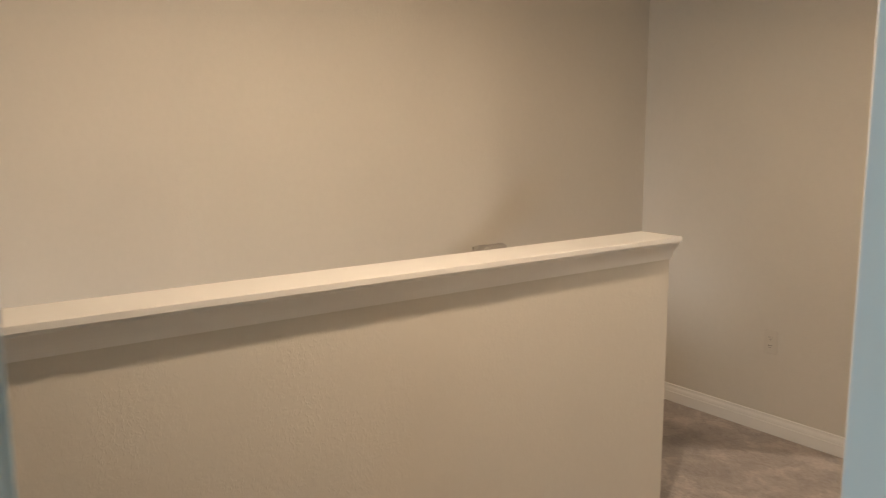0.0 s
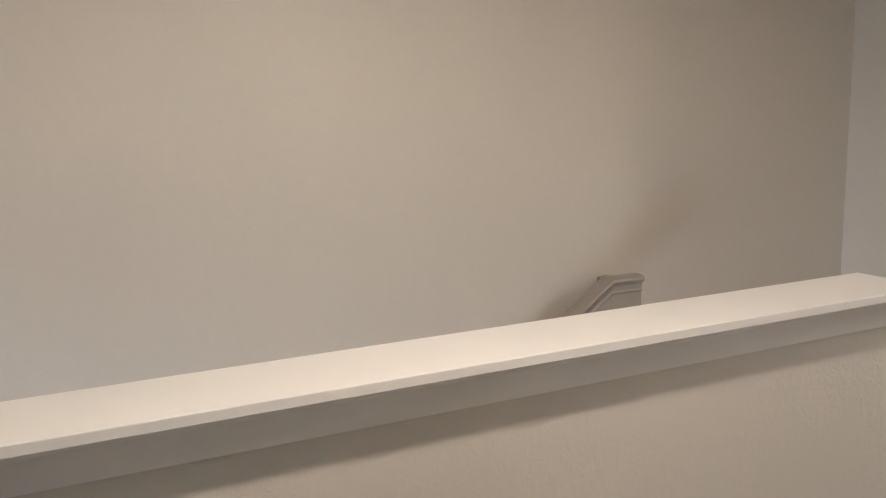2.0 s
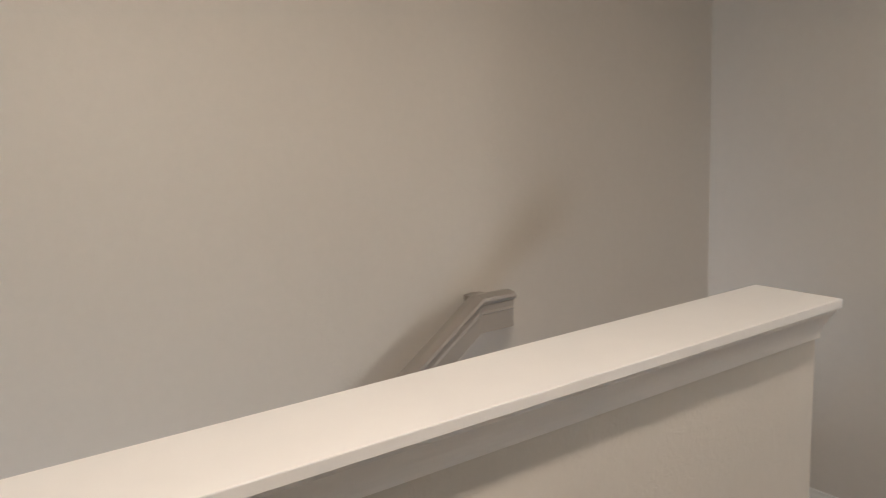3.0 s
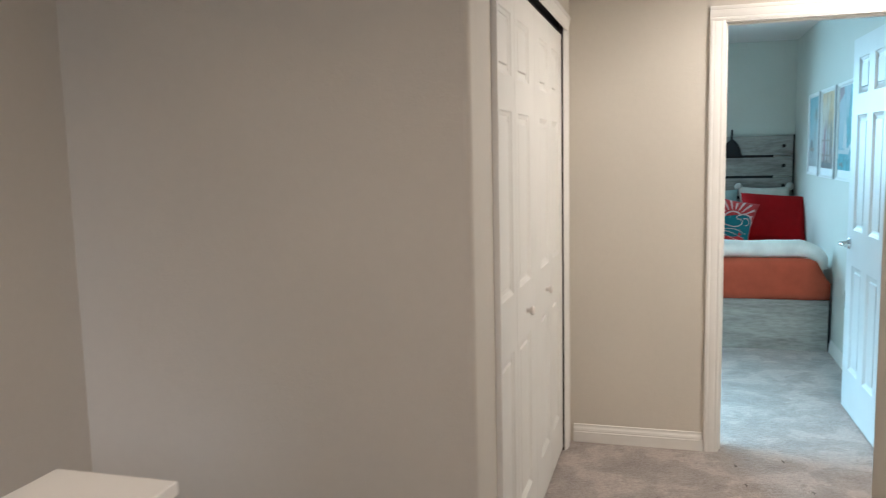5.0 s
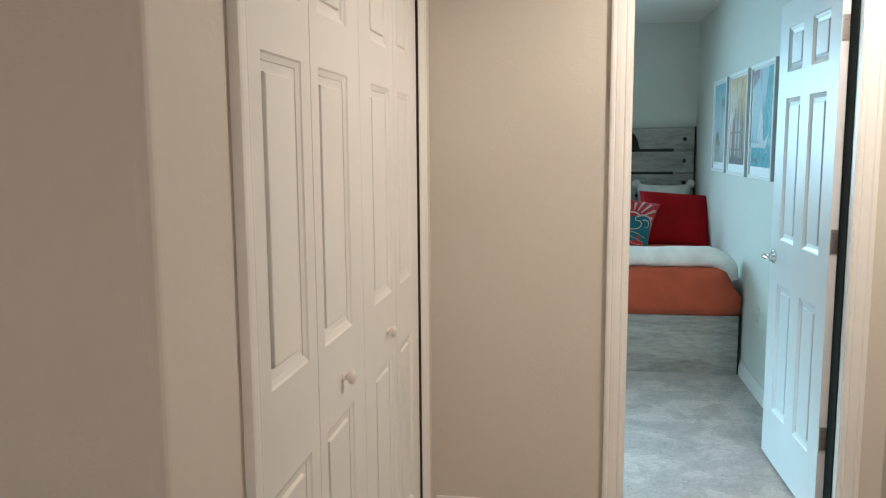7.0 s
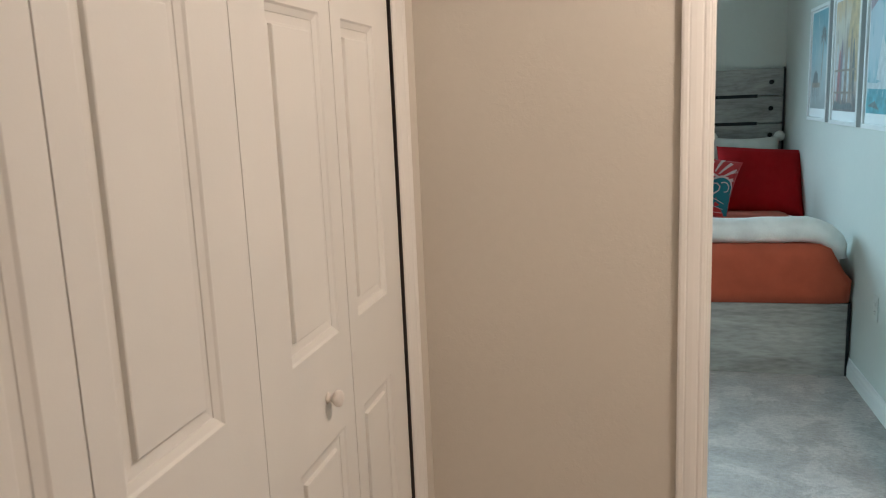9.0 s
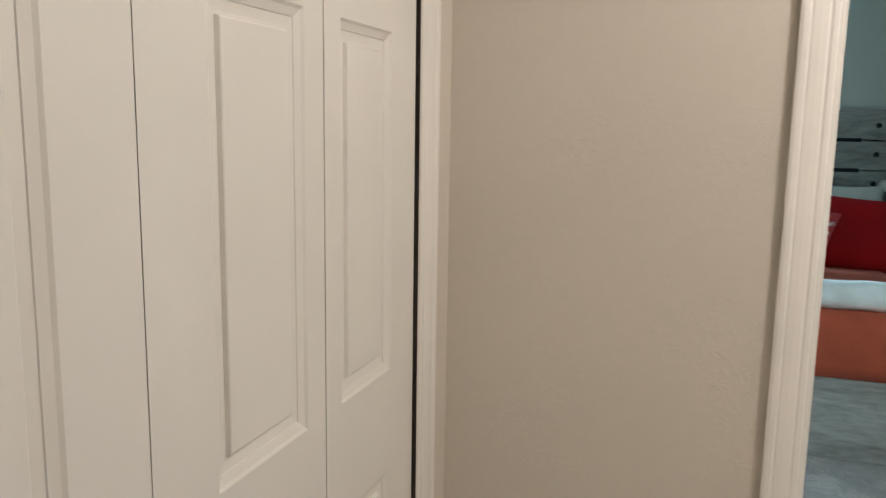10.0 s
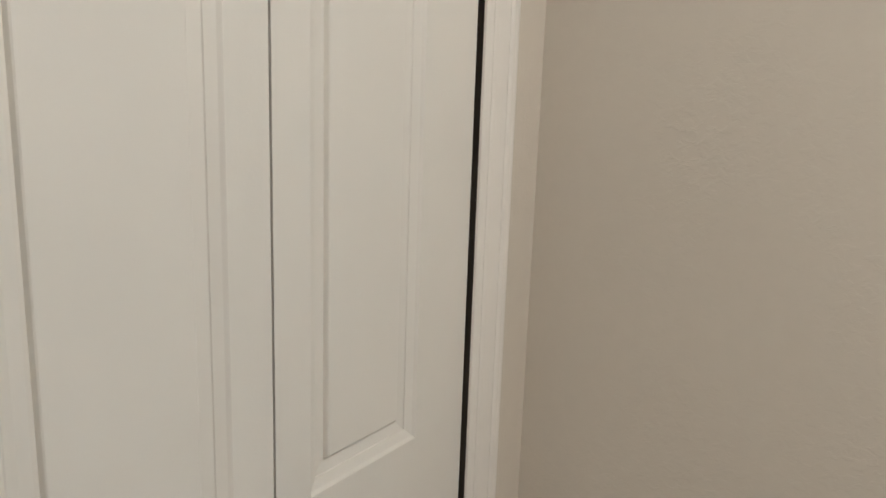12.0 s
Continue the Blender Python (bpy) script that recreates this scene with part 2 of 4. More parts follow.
# ---- mesh helpers ----
def add_box(bm, x0, x1, y0, y1, z0, z1, bev=0.0, seg=2):
    v = bmesh.ops.create_cube(bm, size=1, matrix=Matrix.Translation(((x0 + x1) / 2, (y0 + y1) / 2, (z0 + z1) / 2)) @ Matrix.Diagonal((x1 - x0, y1 - y0, z1 - z0, 1)))["verts"]
    if bev:
        edges = list({e for w in v for e in w.link_edges})
        bmesh.ops.bevel(bm, geom=edges, offset=bev, segments=seg, affect="EDGES", profile=0.5)
    return bm


def box_bm(*a, **k):
    return add_box(bmesh.new(), *a, **k)


def mesh_of(name, bm, mat, smooth=False):
    bmesh.ops.recalc_face_normals(bm, faces=bm.faces[:])
    me = bpy.data.meshes.new(name)
    bm.to_mesh(me)
    bm.free()
    me.materials.append(mat)
    if smooth:
        for p in me.polygons:
            p.use_smooth = True
    return me


def thing(name, bm, mat, label, category, group="", kind="", smooth=False):
    return tagged(new(name, mesh_of(name, bm, mat, smooth)), label, category, group, kind)


def holder(name, at, label, category, group="", kind=""):
    ob = new(name)
    ob.location = at
    ob.empty_display_size = 0.05
    bpy.context.view_layer.update()
    return tagged(ob, label, category, group, kind)


def part(name, bm, mat, parent, label="", smooth=False, local=False):
    """One mesh under a thing or part. Its numbers are world ones, unless local."""
    ob = new(name, mesh_of(name, bm, mat, smooth))
    ob.parent = parent
    if not local:
        m = parent.matrix_basis.copy()
        p = parent.parent
        while p:
            m = p.matrix_basis @ m
            p = p.parent
        ob.matrix_basis = m.inverted()
    if label:
        ob["label"] = label
    return ob


def prism(profile, axis, a, b, place):
    """A profile of (u, v) drawn along an axis from a to b; place(u, v, w) gives the point."""
    bm = bmesh.new()
    ends = [[bm.verts.new(place(u, v, w)) for u, v in profile] for w in (a, b)]
    n = len(profile)
    for i in range(n):
        bm.faces.new((ends[0][i], ends[0][(i + 1) % n], ends[1][(i + 1) % n], ends[1][i]))
    bm.faces.new(ends[0])
    bm.faces.new(ends[1])
    return bm


def lathe(bm, profile, place, n=20):
    """profile: (radius, height) pairs; place(x, y, h) gives the point."""
    rings = [[bm.verts.new(place(r * math.cos(2 * math.pi * k / n), r * math.sin(2 * math.pi * k / n), h)) for k in range(n)] for r, h in profile]
    for lo, hi in zip(rings, rings[1:]):
        for k in range(n):
            bm.faces.new((lo[k], lo[(k + 1) % n], hi[(k + 1) % n], hi[k]))
    bm.faces.new(rings[0])
    bm.faces.new(rings[-1])
    return bm


def tube(bm, pts, radius, n=14):
    """A round tube along points; radius: a number or a function of 0..1."""
    rings = []
    pts = [Vector(p) for p in pts]
    for i, p in enumerate(pts):
        d = (pts[min(i + 1, len(pts) - 1)] - pts[max(i - 1, 0)]).normalized()
        s = d.cross(Vector((0, 0, 1)))
        s = s.normalized() if s.length > 1e-3 else Vector((1, 0, 0))
        u = s.cross(d).normalized()
        r = radius(i / (len(pts) - 1)) if callable(radius) else radius
        rings.append([bm.verts.new(p + (s * math.cos(2 * math.pi * k / n) + u * math.sin(2 * math.pi * k / n)) * r) for k in range(n)])
    for lo, hi in zip(rings, rings[1:]):
        for k in range(n):
            bm.faces.new((lo[k], lo[(k + 1) % n], hi[(k + 1) % n], hi[k]))
    bm.faces.new(rings[0])
    bm.faces.new(rings[-1])
    return bm


# ---- the large structure ----
CEILING = 2.47
WEST, WALL_A, CLOSET, WALL_C = -1.712, 2.70, -0.487, 4.714
EAST_D, D_END = 0.59, 3.305
BED_E, BED_N, BED_W = 1.118, 8.94, -2.1
DOOR_L, DOOR_R, HEAD = 0.235, 0.992, 2.06


def wall(name, label, mat, *boxes):
    bm = bmesh.new()
    for b in boxes:
        add_box(bm, *b)
    return thing(name, bm, mat, label, "wall", kind="structure")


def rounded_wall(name, label, mat, x0, x1, y0, y1, z0, z1, corners, r=0.02):
    """A wall with bull-nosed upright corners, given as (x side, y side)."""
    bm = box_bm(x0, x1, y0, y1, z0, z1)
    pick = []
    for e in bm.edges:
        a, b = e.verts[0].co, e.verts[1].co
        if abs(a.z - b.z) > 0.5:
            for cx, cy in corners:
                if abs(a.x - cx) < 1e-4 and abs(a.y - cy) < 1e-4:
                    pick.append(e)
    bmesh.ops.bevel(bm, geom=pick, offset=r, segments=5, affect="EDGES", profile=0.5)
    return thing(name, bm, mat, label, "wall", kind="structure")


bm = bmesh.new()
add_box(bm, -0.763, 3.3, -2.3, WALL_C + 0.06, -0.25, 0)
add_box(bm, WEST, -0.763, 1.56, WALL_A, -0.25, 0)
thing("floor", bm, CARPET, "beige cut-pile carpet with swirled footprints", "carpet", kind="structure")
thing("floor_bedroom", box_bm(BED_W, BED_E, WALL_C + 0.06, BED_N, -0.25, 0), CARPET, "beige cut-pile carpet in daylight", "carpet", kind="structure")
thing("floor_lower", box_bm(WEST - 0.1, 1.0, -3.3, 1.5, -2.9, -2.75), CARPET, "carpeted floor of the storey below", "carpet", kind="structure")

# stairs going down beside the half wall
stairs = holder("stairs", (WEST, 1.56, -2.75), "carpeted stairs going down beside the half wall", "stairs", kind="structure")
for k in range(14):
    y1 = 1.56 - 0.26 * k
    part("step", box_bm(WEST, -0.763, y1 - 0.285, y1, -0.19 * (k + 1) - 0.25, -0.19 * (k + 1), 0.012), CARPET, stairs)

wall("wall_stair", "plain beige painted stairwell wall", BEIGE, (WEST - 0.12, WEST, -3.3, WALL_A + 0.12, -2.9, CEILING))
rounded_wall("wall_landing", "plain beige wall with rounded corner", BEIGE, WEST, CLOSET, WALL_A, WALL_A + 0.25, 0, CEILING, [(CLOSET, WALL_A)])
wall("wall_closet_side", "beige wall beside the closet doors", BEIGE, (CLOSET - 0.115, CLOSET, WALL_A + 0.25, 3.0, 0, CEILING))
wall("wall_closet_return", "narrow beige wall between closet casing and corner", BEIGE, (CLOSET - 0.115, CLOSET, 4.629, WALL_C, 0, CEILING))
wall("wall_closet_head", "beige wall above the closet doors", BEIGE, (CLOSET - 0.115, CLOSET, 3.0, 4.629, 2.10, CEILING))
# gap strip and closet inside, coloured dark in place of shade behind the doors
wall("wall_closet_inside", "inside of the closet, its shade painted in dark brown", CLOSET_SHADE, (CLOSET - 0.115, CLOSET - 0.0115, 4.567, 4.573, 0, 2.10), (-1.2, -1.1, 2.95, WALL_C, 0, CEILING), (-1.1, CLOSET - 0.116, 2.952, 2.96, 0, CEILING))
wall("wall_bedroom_front", "beige wall with a doorway into the bedroom", BEIGE,
     (-1.2, DOOR_L - 0.018, WALL_C, WALL_C + 0.06, 0, CEILING), (DOOR_R + 0.018, 2.1, WALL_C, WALL_C + 0.06, 0, CEILING), (DOOR_L - 0.018, DOOR_R + 0.018, WALL_C, WALL_C + 0.06, HEAD + 0.018, CEILING))
wall("wall_bedroom_back", "pale wall inside the bedroom beside the door", PALE,
     (BED_W, DOOR_L - 0.018, WALL_C + 0.06, WALL_C + 0.12, 0, CEILING), (DOOR_R + 0.018, BED_E, WALL_C + 0.06, WALL_C + 0.12, 0, CEILING), (DOOR_L - 0.018, DOOR_R + 0.018, WALL_C + 0.06, WALL_C + 0.12, HEAD + 0.018, CEILING))
wall("wall_bedroom_east", "pale painted bedroom wall with framed prints", PALE, (BED_E, BED_E + 0.12, WALL_C + 0.06, BED_N + 0.12, 0, CEILING))
wx0, wx1, wz0, wz1 = -1.8, -0.5, 0.85, 2.15
wall("wall_bedroom_north", "pale painted bedroom wall behind the bed", PALE,
     (BED_W, wx0, BED_N, BED_N + 0.12, 0, CEILING), (wx1, BED_E, BED_N, BED_N + 0.12, 0, CEILING), (wx0, wx1, BED_N, BED_N + 0.12, 0, wz0), (wx0, wx1, BED_N, BED_N + 0.12, wz1, CEILING))
wall("wall_bedroom_west", "pale painted bedroom side wall with a window", PALE, (BED_W - 0.12, BED_W, WALL_C + 0.06, 5.0, 0, CEILING), (BED_W - 0.12, BED_W, 6.3, BED_N + 0.12, 0, CEILING),
     (BED_W - 0.12, BED_W, 5.0, 6.3, 0, wz0), (BED_W - 0.12, BED_W, 5.0, 6.3, wz1, CEILING))
ROOM_L, ROOM_R = -0.674, 0.395
rounded_wall("wall_hall_east", "beige hall wall with a light switch", BEIGE, EAST_D, EAST_D + 0.115, ROOM_R + 0.018, D_END, 0, CEILING, [(EAST_D, D_END), (EAST_D + 0.115, D_END)])
wall("wall_hall_east_end", "beige hall wall beside the side room door", BEIGE, (EAST_D, EAST_D + 0.115, -2.3, ROOM_L - 0.018, 0, CEILING), (EAST_D, EAST_D + 0.115, ROOM_L - 0.018, ROOM_R + 0.018, HEAD + 0.018, CEILING))
wall("wall_alcove", "beige walls of the hall alcove", BEIGE, (EAST_D + 0.115, 2.1, D_END - 0.115, D_END, 0, CEILING), (2.0, 2.1, D_END, WALL_C, 0, CEILING))
wall("wall_side_room", "pale walls of the side room", PALE, (3.2, 3.3, -2.4, D_END, 0, CEILING),
     (EAST_D + 0.115, 1.05, -2.4, -2.3, 0, CEILING), (2.45, 3.2, -2.4, -2.3, 0, CEILING), (1.05, 2.45, -2.4, -2.3, 0, 0.8), (1.05, 2.45, -2.4, -2.3, 2.1, CEILING), (2.1, 3.3, D_END - 0.115, D_END, 0, CEILING))
wall("wall_hall_south", "beige end wall of the hall", BEIGE, (-0.763, EAST_D, -2.4, -2.3, 0, CEILING), (-0.763, -0.57, -2.3, -2.18, -2.9, -0.25), (0.53, 1.0, -2.3, -2.18, -2.9, -0.25), (-0.57, 0.53, -2.3, -2.18, -2.9, -2.2), (-0.57, 0.53, -2.3, -2.18, -0.8, -0.25))
wall("wall_stair_south", "beige end wall of the stairwell", BEIGE, (WEST, -0.62, -3.3, -3.2, -2.9, CEILING), (-0.75, -0.62, -3.2, -2.3, -2.9, CEILING))
wall("wall_lower_room", "beige walls of the room under the hall", BEIGE, (0.9, 1.0, -2.18, 1.4, -2.9, -0.25), (-0.763, 1.0, 1.4, 1.5, -2.9, -0.25), (WEST, -0.763, 1.44, 1.5, -2.9, -0.44))
bm = bmesh.new()
add_box(bm, -2.2, 3.4, -3.4, WALL_C + 0.06, CEILING, CEILING + 0.12)
thing("ceiling", bm, CEIL, "white textured ceiling over hall and stairs", "ceiling", kind="structure")
thing("ceiling_bedroom", box_bm(BED_W - 0.12, BED_E + 0.12, WALL_C + 0.06, BED_N + 0.12, CEILING, CEILING + 0.12), CEIL, "white textured bedroom ceiling", "ceiling", kind="structure")


# windows that light the rooms
def window(name, label, x0, x1, y0, y1, z0, z1, axis):
    """axis: the way along the wall, x or y; the box is the opening."""
    w = holder(name, ((x0 + x1) / 2, (y0 + y1) / 2, z0), label, "window", kind="structure")
    t = 0.05
    bm = bmesh.new()
    if axis == "x":
        ym = (y0 + y1) / 2
        for b in ((x0, x0 + t, z0, z1), (x1 - t, x1, z0, z1), (x0 + t, x1 - t, z0, z0 + t), (x0 + t, x1 - t, z1 - t, z1), (x0 + t, x1 - t, (z0 + z1) / 2 - 0.02, (z0 + z1) / 2 + 0.02)):
            add_box(bm, b[0], b[1], ym, y1, b[2], b[3])
    else:
        xm = (x0 + x1) / 2
        for b in ((y0, y0 + t, z0, z1), (y1 - t, y1, z0, z1), (y0 + t, y1 - t, z0, z0 + t), (y0 + t, y1 - t, z1 - t, z1), (y0 + t, y1 - t, (z0 + z1) / 2 - 0.02, (z0 + z1) / 2 + 0.02)):
            add_box(bm, xm, x1, b[0], b[1], b[2], b[3])
    part("window_frame", bm, TRIM, w)
    return w


window("window_1", "white framed bedroom window beside the bed", wx0, wx1, BED_N, BED_N + 0.12, wz0, wz1, "x")
window("window_2", "white framed side room window", 1.05, 2.45, -2.4, -2.3, 0.8, 2.1, "x")
window("window_4", "white framed bedroom side window", BED_W - 0.12, BED_W, 5.0, 6.3, wz0, wz1, "y")
window("window_3", "white framed window of the room below the hall", -0.57, 0.53, -2.3, -2.18, -2.2, -0.8, "x")

# half wall with its cap and moulding
HX0, HX1, HY1 = -0.712, -0.633, 1.556
CAPW, CAPE, CAPN, CAPZ = -0.763, -0.582, 1.552, 1.09
half = thing("half_wall", box_bm(HX0, HX1, -2.3, HY1, -0.25, 1.06, 0.004), HALFP, "beige textured half wall beside the stairs", "half wall", kind="structure")
cap = box_bm(CAPW, CAPE, -2.3, CAPN, CAPZ - 0.018, CAPZ, 0.0018)
part("cap", cap, TRIM, half, "smooth white painted cap board")
MOULD = [(0, 0.0), (0.008, 0.0), (0.0095, 0.008), (0.0120, 0.016), (0.0155, 0.024), (0.0165, 0.026), (0.0215, 0.034), (0.0275, 0.042), (0.0345, 0.050), (0.0385, 0.055), (0.0405, 0.057), (0.0425, 0.066), (0, 0.066)]
mz = CAPZ - 0.018 - 0.066
part("moulding", prism(MOULD, "y", -2.3, HY1 - 0.002, lambda u, v, w: (HX1 + u, w, mz + v)), TRIM, half, "white stepped crown moulding")
part("moulding", prism(MOULD, "y", -2.3, HY1 - 0.002, lambda u, v, w: (HX0 - u, w, mz + v)), TRIM, half)

# handrail on the stairwell wall: boxed rail with a level end
rail = holder("handrail", (WEST, 1.5, 0.84), "taupe painted moulded handrail sloping down the stairwell wall", "handrail")
RAILP = [(0.160, -0.002), (0.164, -0.010), (0.160, -0.018), (0.150, -0.023), (0.148, -0.042), (0.152, -0.048), (0.146, -0.053), (0.146, -0.105), (0.112, -0.105), (0.112, -0.053), (0.106, -0.048), (0.110, -0.042), (0.108, -0.023), (0.098, -0.018), (0.094, -0.010), (0.098, -0.002), (0.129, 0.004)]


def rail_run(pts):
    bm = bmesh.new()
    rings = [[bm.verts.new((WEST + u, y, z + v)) for u, v in RAILP] for y, z in pts]
    n = len(RAILP)
    for a, b in zip(rings, rings[1:]):
        for i in range(n):
            bm.faces.new((a[i], a[(i + 1) % n], b[(i + 1) % n], b[i]))
    bm.faces.new(rings[0])
    bm.faces.new(rings[-1])
    return bm


SL = 0.70
part("rail_slope", rail_run([(1.465, 0.945), (-2.2, 0.945 - SL * 3.665)]), TAUPE, rail)
part("rail_end", rail_run([(1.585, 0.945), (1.466, 0.945)]), TAUPE, rail, "level taupe rail end with stepped edge")

ret = [(0.0, 0.0), (0.030, 0.003), (0.062, 0.0), (0.062, -0.018), (0.056, -0.023), (0.056, -0.046), (0.006, -0.046), (0.006, -0.023), (0.0, -0.018)]
part("wall_return", prism(ret, "x", WEST, WEST + 0.115, lambda u, v, w: (w, 1.516 + u, 0.921 + v)), TAUPE, rail, "rail end turned back to the wall")
part("bracket", tube(bmesh.new(), [(WEST + 0.129, 0.6, 0.945 - SL * 0.865 - 0.10), (WEST + 0.125, 0.6, 0.945 - SL * 0.865 - 0.14), (WEST + 0.06, 0.6, 0.945 - SL * 0.865 - 0.17), (WEST, 0.6, 0.945 - SL * 0.865 - 0.17)], 0.007, 10), NICKEL, rail, "metal rail bracket", True)

# baseboards
BASE = [(0, 0), (0.014, 0), (0.014, 0.052), (0.011, 0.056), (0.012, 0.060), (0.010, 0.070), (0.006, 0.079), (0.005, 0.091), (0, 0.093)]


def baseboard(axis, at, side, a, b, label="white moulded baseboard"):
    if axis == "x":
        bm = prism(BASE, "x", a, b, lambda u, v, w: (w, at + side * u, v))
    else:
        bm = prism(BASE, "y", a, b, lambda u, v, w: (at + side * u, w, v))
    return thing("baseboard", bm, TRIM, label, "baseboard", group="baseboards", kind="structure")


baseboard("x", WALL_A, -1, WEST, CLOSET - 0.02, "white moulded baseboard on the landing wall")
baseboard("x", WALL_C, -1, CLOSET + 0.017, DOOR_L - 0.073, "white moulded baseboard beside the bedroom door")
baseboard("x", WALL_C, -1, DOOR_R + 0.073, 2.0)
baseboard("y", EAST_D, -1, ROOM_R + 0.08, D_END - 0.02)
baseboard("y", BED_E, -1, WALL_C + 0.12, BED_N, "white baseboard along the bedroom wall")
baseboard("x", BED_N, -1, BED_W, BED_E - 0.02)
baseboard("y", HX1, 1, -2.3, HY1, "white moulded baseboard under the half wall")

# casing: moulded board, thick at its outer edge
CASE = [(0, 0), (0, 0.017), (0.006, 0.0185), (0.014, 0.0175), (0.018, 0.014), (0.022, 0.0145), (0.034, 0.013), (0.046, 0.010), (0.050, 0.0075), (0.055, 0.0085), (0.062, 0.007), (0.066, 0.004), (0.066, 0)]


def casing_side(name, parent, sign, edge, face, axis, top, nrm):
    """Upright board: edge is its outer edge, sign the way to the opening, face the wall, nrm the way out of it."""
    if axis == "x":
        return part(name, prism(CASE, "z", 0, top, lambda u, v, w: (edge + sign * u, face + nrm * v, w)), TRIM, parent)
    return part(name, prism(CASE, "z", 0, top, lambda u, v, w: (face + nrm * v, edge + sign * u, w)), TRIM, parent)


def door_frame(name, label, axis, a, b, f0, f1, head, sides=(1, 1)):
    """Jamb boards between wall faces f0 < f1 and casings on both; the opening runs from a to b."""
    fr = holder(name, ((a + b) / 2, f0, 0) if axis == "x" else (f0, (a + b) / 2, 0), label, "door frame", kind="structure")
    t = 0.018
    if axis == "x":
        part("jamb", box_bm(a - t, a, f0, f1, 0, head, 0.001), TRIM, fr)
        part("jamb", box_bm(b, b + t, f0, f1, 0, head, 0.001), TRIM, fr)
        part("head_jamb", box_bm(a - t, b + t, f0, f1, head, head + t), TRIM, fr)
        ym = f1 - 0.045
        part("stop", box_bm(a, a + 0.011, ym - 0.034, ym, 0, head), TRIM, fr)
        # added strip: shade of the hinge-side gap, given as dark colour
        part("shade_strip", box_bm(b - 0.005, b, f0 + 0.036, f1 - 0.004, 0.004, head - 0.012, 0.002), HINGE_SHADE, fr, "added dark strip painting in shade along the hinge side")
        part("stop", box_bm(a + 0.011, b - 0.011, ym - 0.034, ym, head - 0.011, head), TRIM, fr)
    else:
        part("jamb", box_bm(f0, f1, a - t, a, 0, head, 0.001), TRIM, fr)
        part("jamb", box_bm(f0, f1, b, b + t, 0, head, 0.001), TRIM, fr)
        part("head_jamb", box_bm(f0, f1, a - t, b + t, head, head + t), TRIM, fr)
    for on, face, nrm in ((sides[0], f0, -1), (sides[1], f1, 1)):
        if not on:
            continue
        casing_side("casing", fr, 1, a - 0.071, face, axis, head + 0.005, nrm)
        casing_side("casing", fr, -1, b + 0.071, face, axis, head + 0.005, nrm)
        if axis == "x":
            part("head_casing", prism(CASE, "x", a - 0.071, b + 0.071, lambda u, v, w: (w, face + nrm * v, head + 0.071 - u)), TRIM, fr)
        else:
            part("head_casing", prism(CASE, "y", a - 0.071, b + 0.071, lambda u, v, w: (face + nrm * v, w, head + 0.071 - u)), TRIM, fr)
    return fr


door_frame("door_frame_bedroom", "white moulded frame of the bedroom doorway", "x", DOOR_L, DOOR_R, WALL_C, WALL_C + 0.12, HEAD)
door_frame("door_frame_side_room", "white frame of the side room doorway", "y", ROOM_L, ROOM_R, EAST_D, EAST_D + 0.115, HEAD)

# closet frame
CL0, CL1, CHEAD = 3.010, 4.568, 2.052
clf = holder("door_frame_closet", (CLOSET, (CL0 + CL1) / 2, 0), "white moulded frame round the closet doors", "door frame", kind="structure")
casing_side("casing", clf, 1, CL0 - 0.062, CLOSET, "y", CHEAD, 1)
casing_side("casing", clf, -1, CL1 + 0.060, CLOSET - 0.011, "y", CHEAD, 1)
part("head_casing", prism(CASE, "y", CL0 - 0.062, CL1 + 0.055, lambda u, v, w: (CLOSET + v, w, CHEAD + 0.062 - u)), TRIM, clf)
part("track", box_bm(CLOSET - 0.06, CLOSET - 0.03, CL0, CL1 + 0.05, CHEAD - 0.006, CHEAD + 0.05), BLACKM, clf, "dark metal sliding track")

# ---- panelled doors ----
PANEL_RINGS = [(0.0, 0.0), (0.0012, -0.0010), (0.0040, -0.0037), (0.0052, -0.0042), (0.0150, -0.0082), (0.0158, -0.0101), (0.0180, -0.0106), (0.0290, -0.0125), (0.0335, -0.0127), (0.0350, -0.0064), (0.0366, -0.0052), (0.0380, -0.0050)]


def leaf_body(w, h, thick, panels, place, both=False):
    """Stiles and rails of a door; panel openings are left free. place(u, d, z): along the door, out of its face, up."""
    bm = bmesh.new()
    us = sorted({0.0, w, *[p[0] for p in panels], *[p[1] for p in panels]})
    zs = sorted({0.0, h, *[p[2] for p in panels], *[p[3] for p in panels]})

    def side(d, open_panels):
        grid = {}

        def vert(u, z):
            if (u, z) not in grid:
                grid[u, z] = bm.verts.new(place(u, d, z))
            return grid[u, z]
        for u0, u1 in zip(us, us[1:]):
            for z0, z1 in zip(zs, zs[1:]):
                um, zm = (u0 + u1) / 2, (z0 + z1) / 2
                if open_panels and any(p[0] < um < p[1] and p[2] < zm < p[3] for p in panels):
                    continue
                bm.faces.new((vert(u0, z0), vert(u1, z0), vert(u1, z1), vert(u0, z1)))
    side(0.0, True)
    side(-thick, both)
    for (ua, za), (ub, zb) in (((0, 0), (w, 0)), ((w, 0), (w, h)), ((w, h), (0, h)), ((0, h), (0, 0))):
        bm.faces.new([bm.verts.new(place(*q)) for q in ((ua, 0, za), (ub, 0, zb), (ub, -thick, zb), (ua, -thick, za))])
    return bm


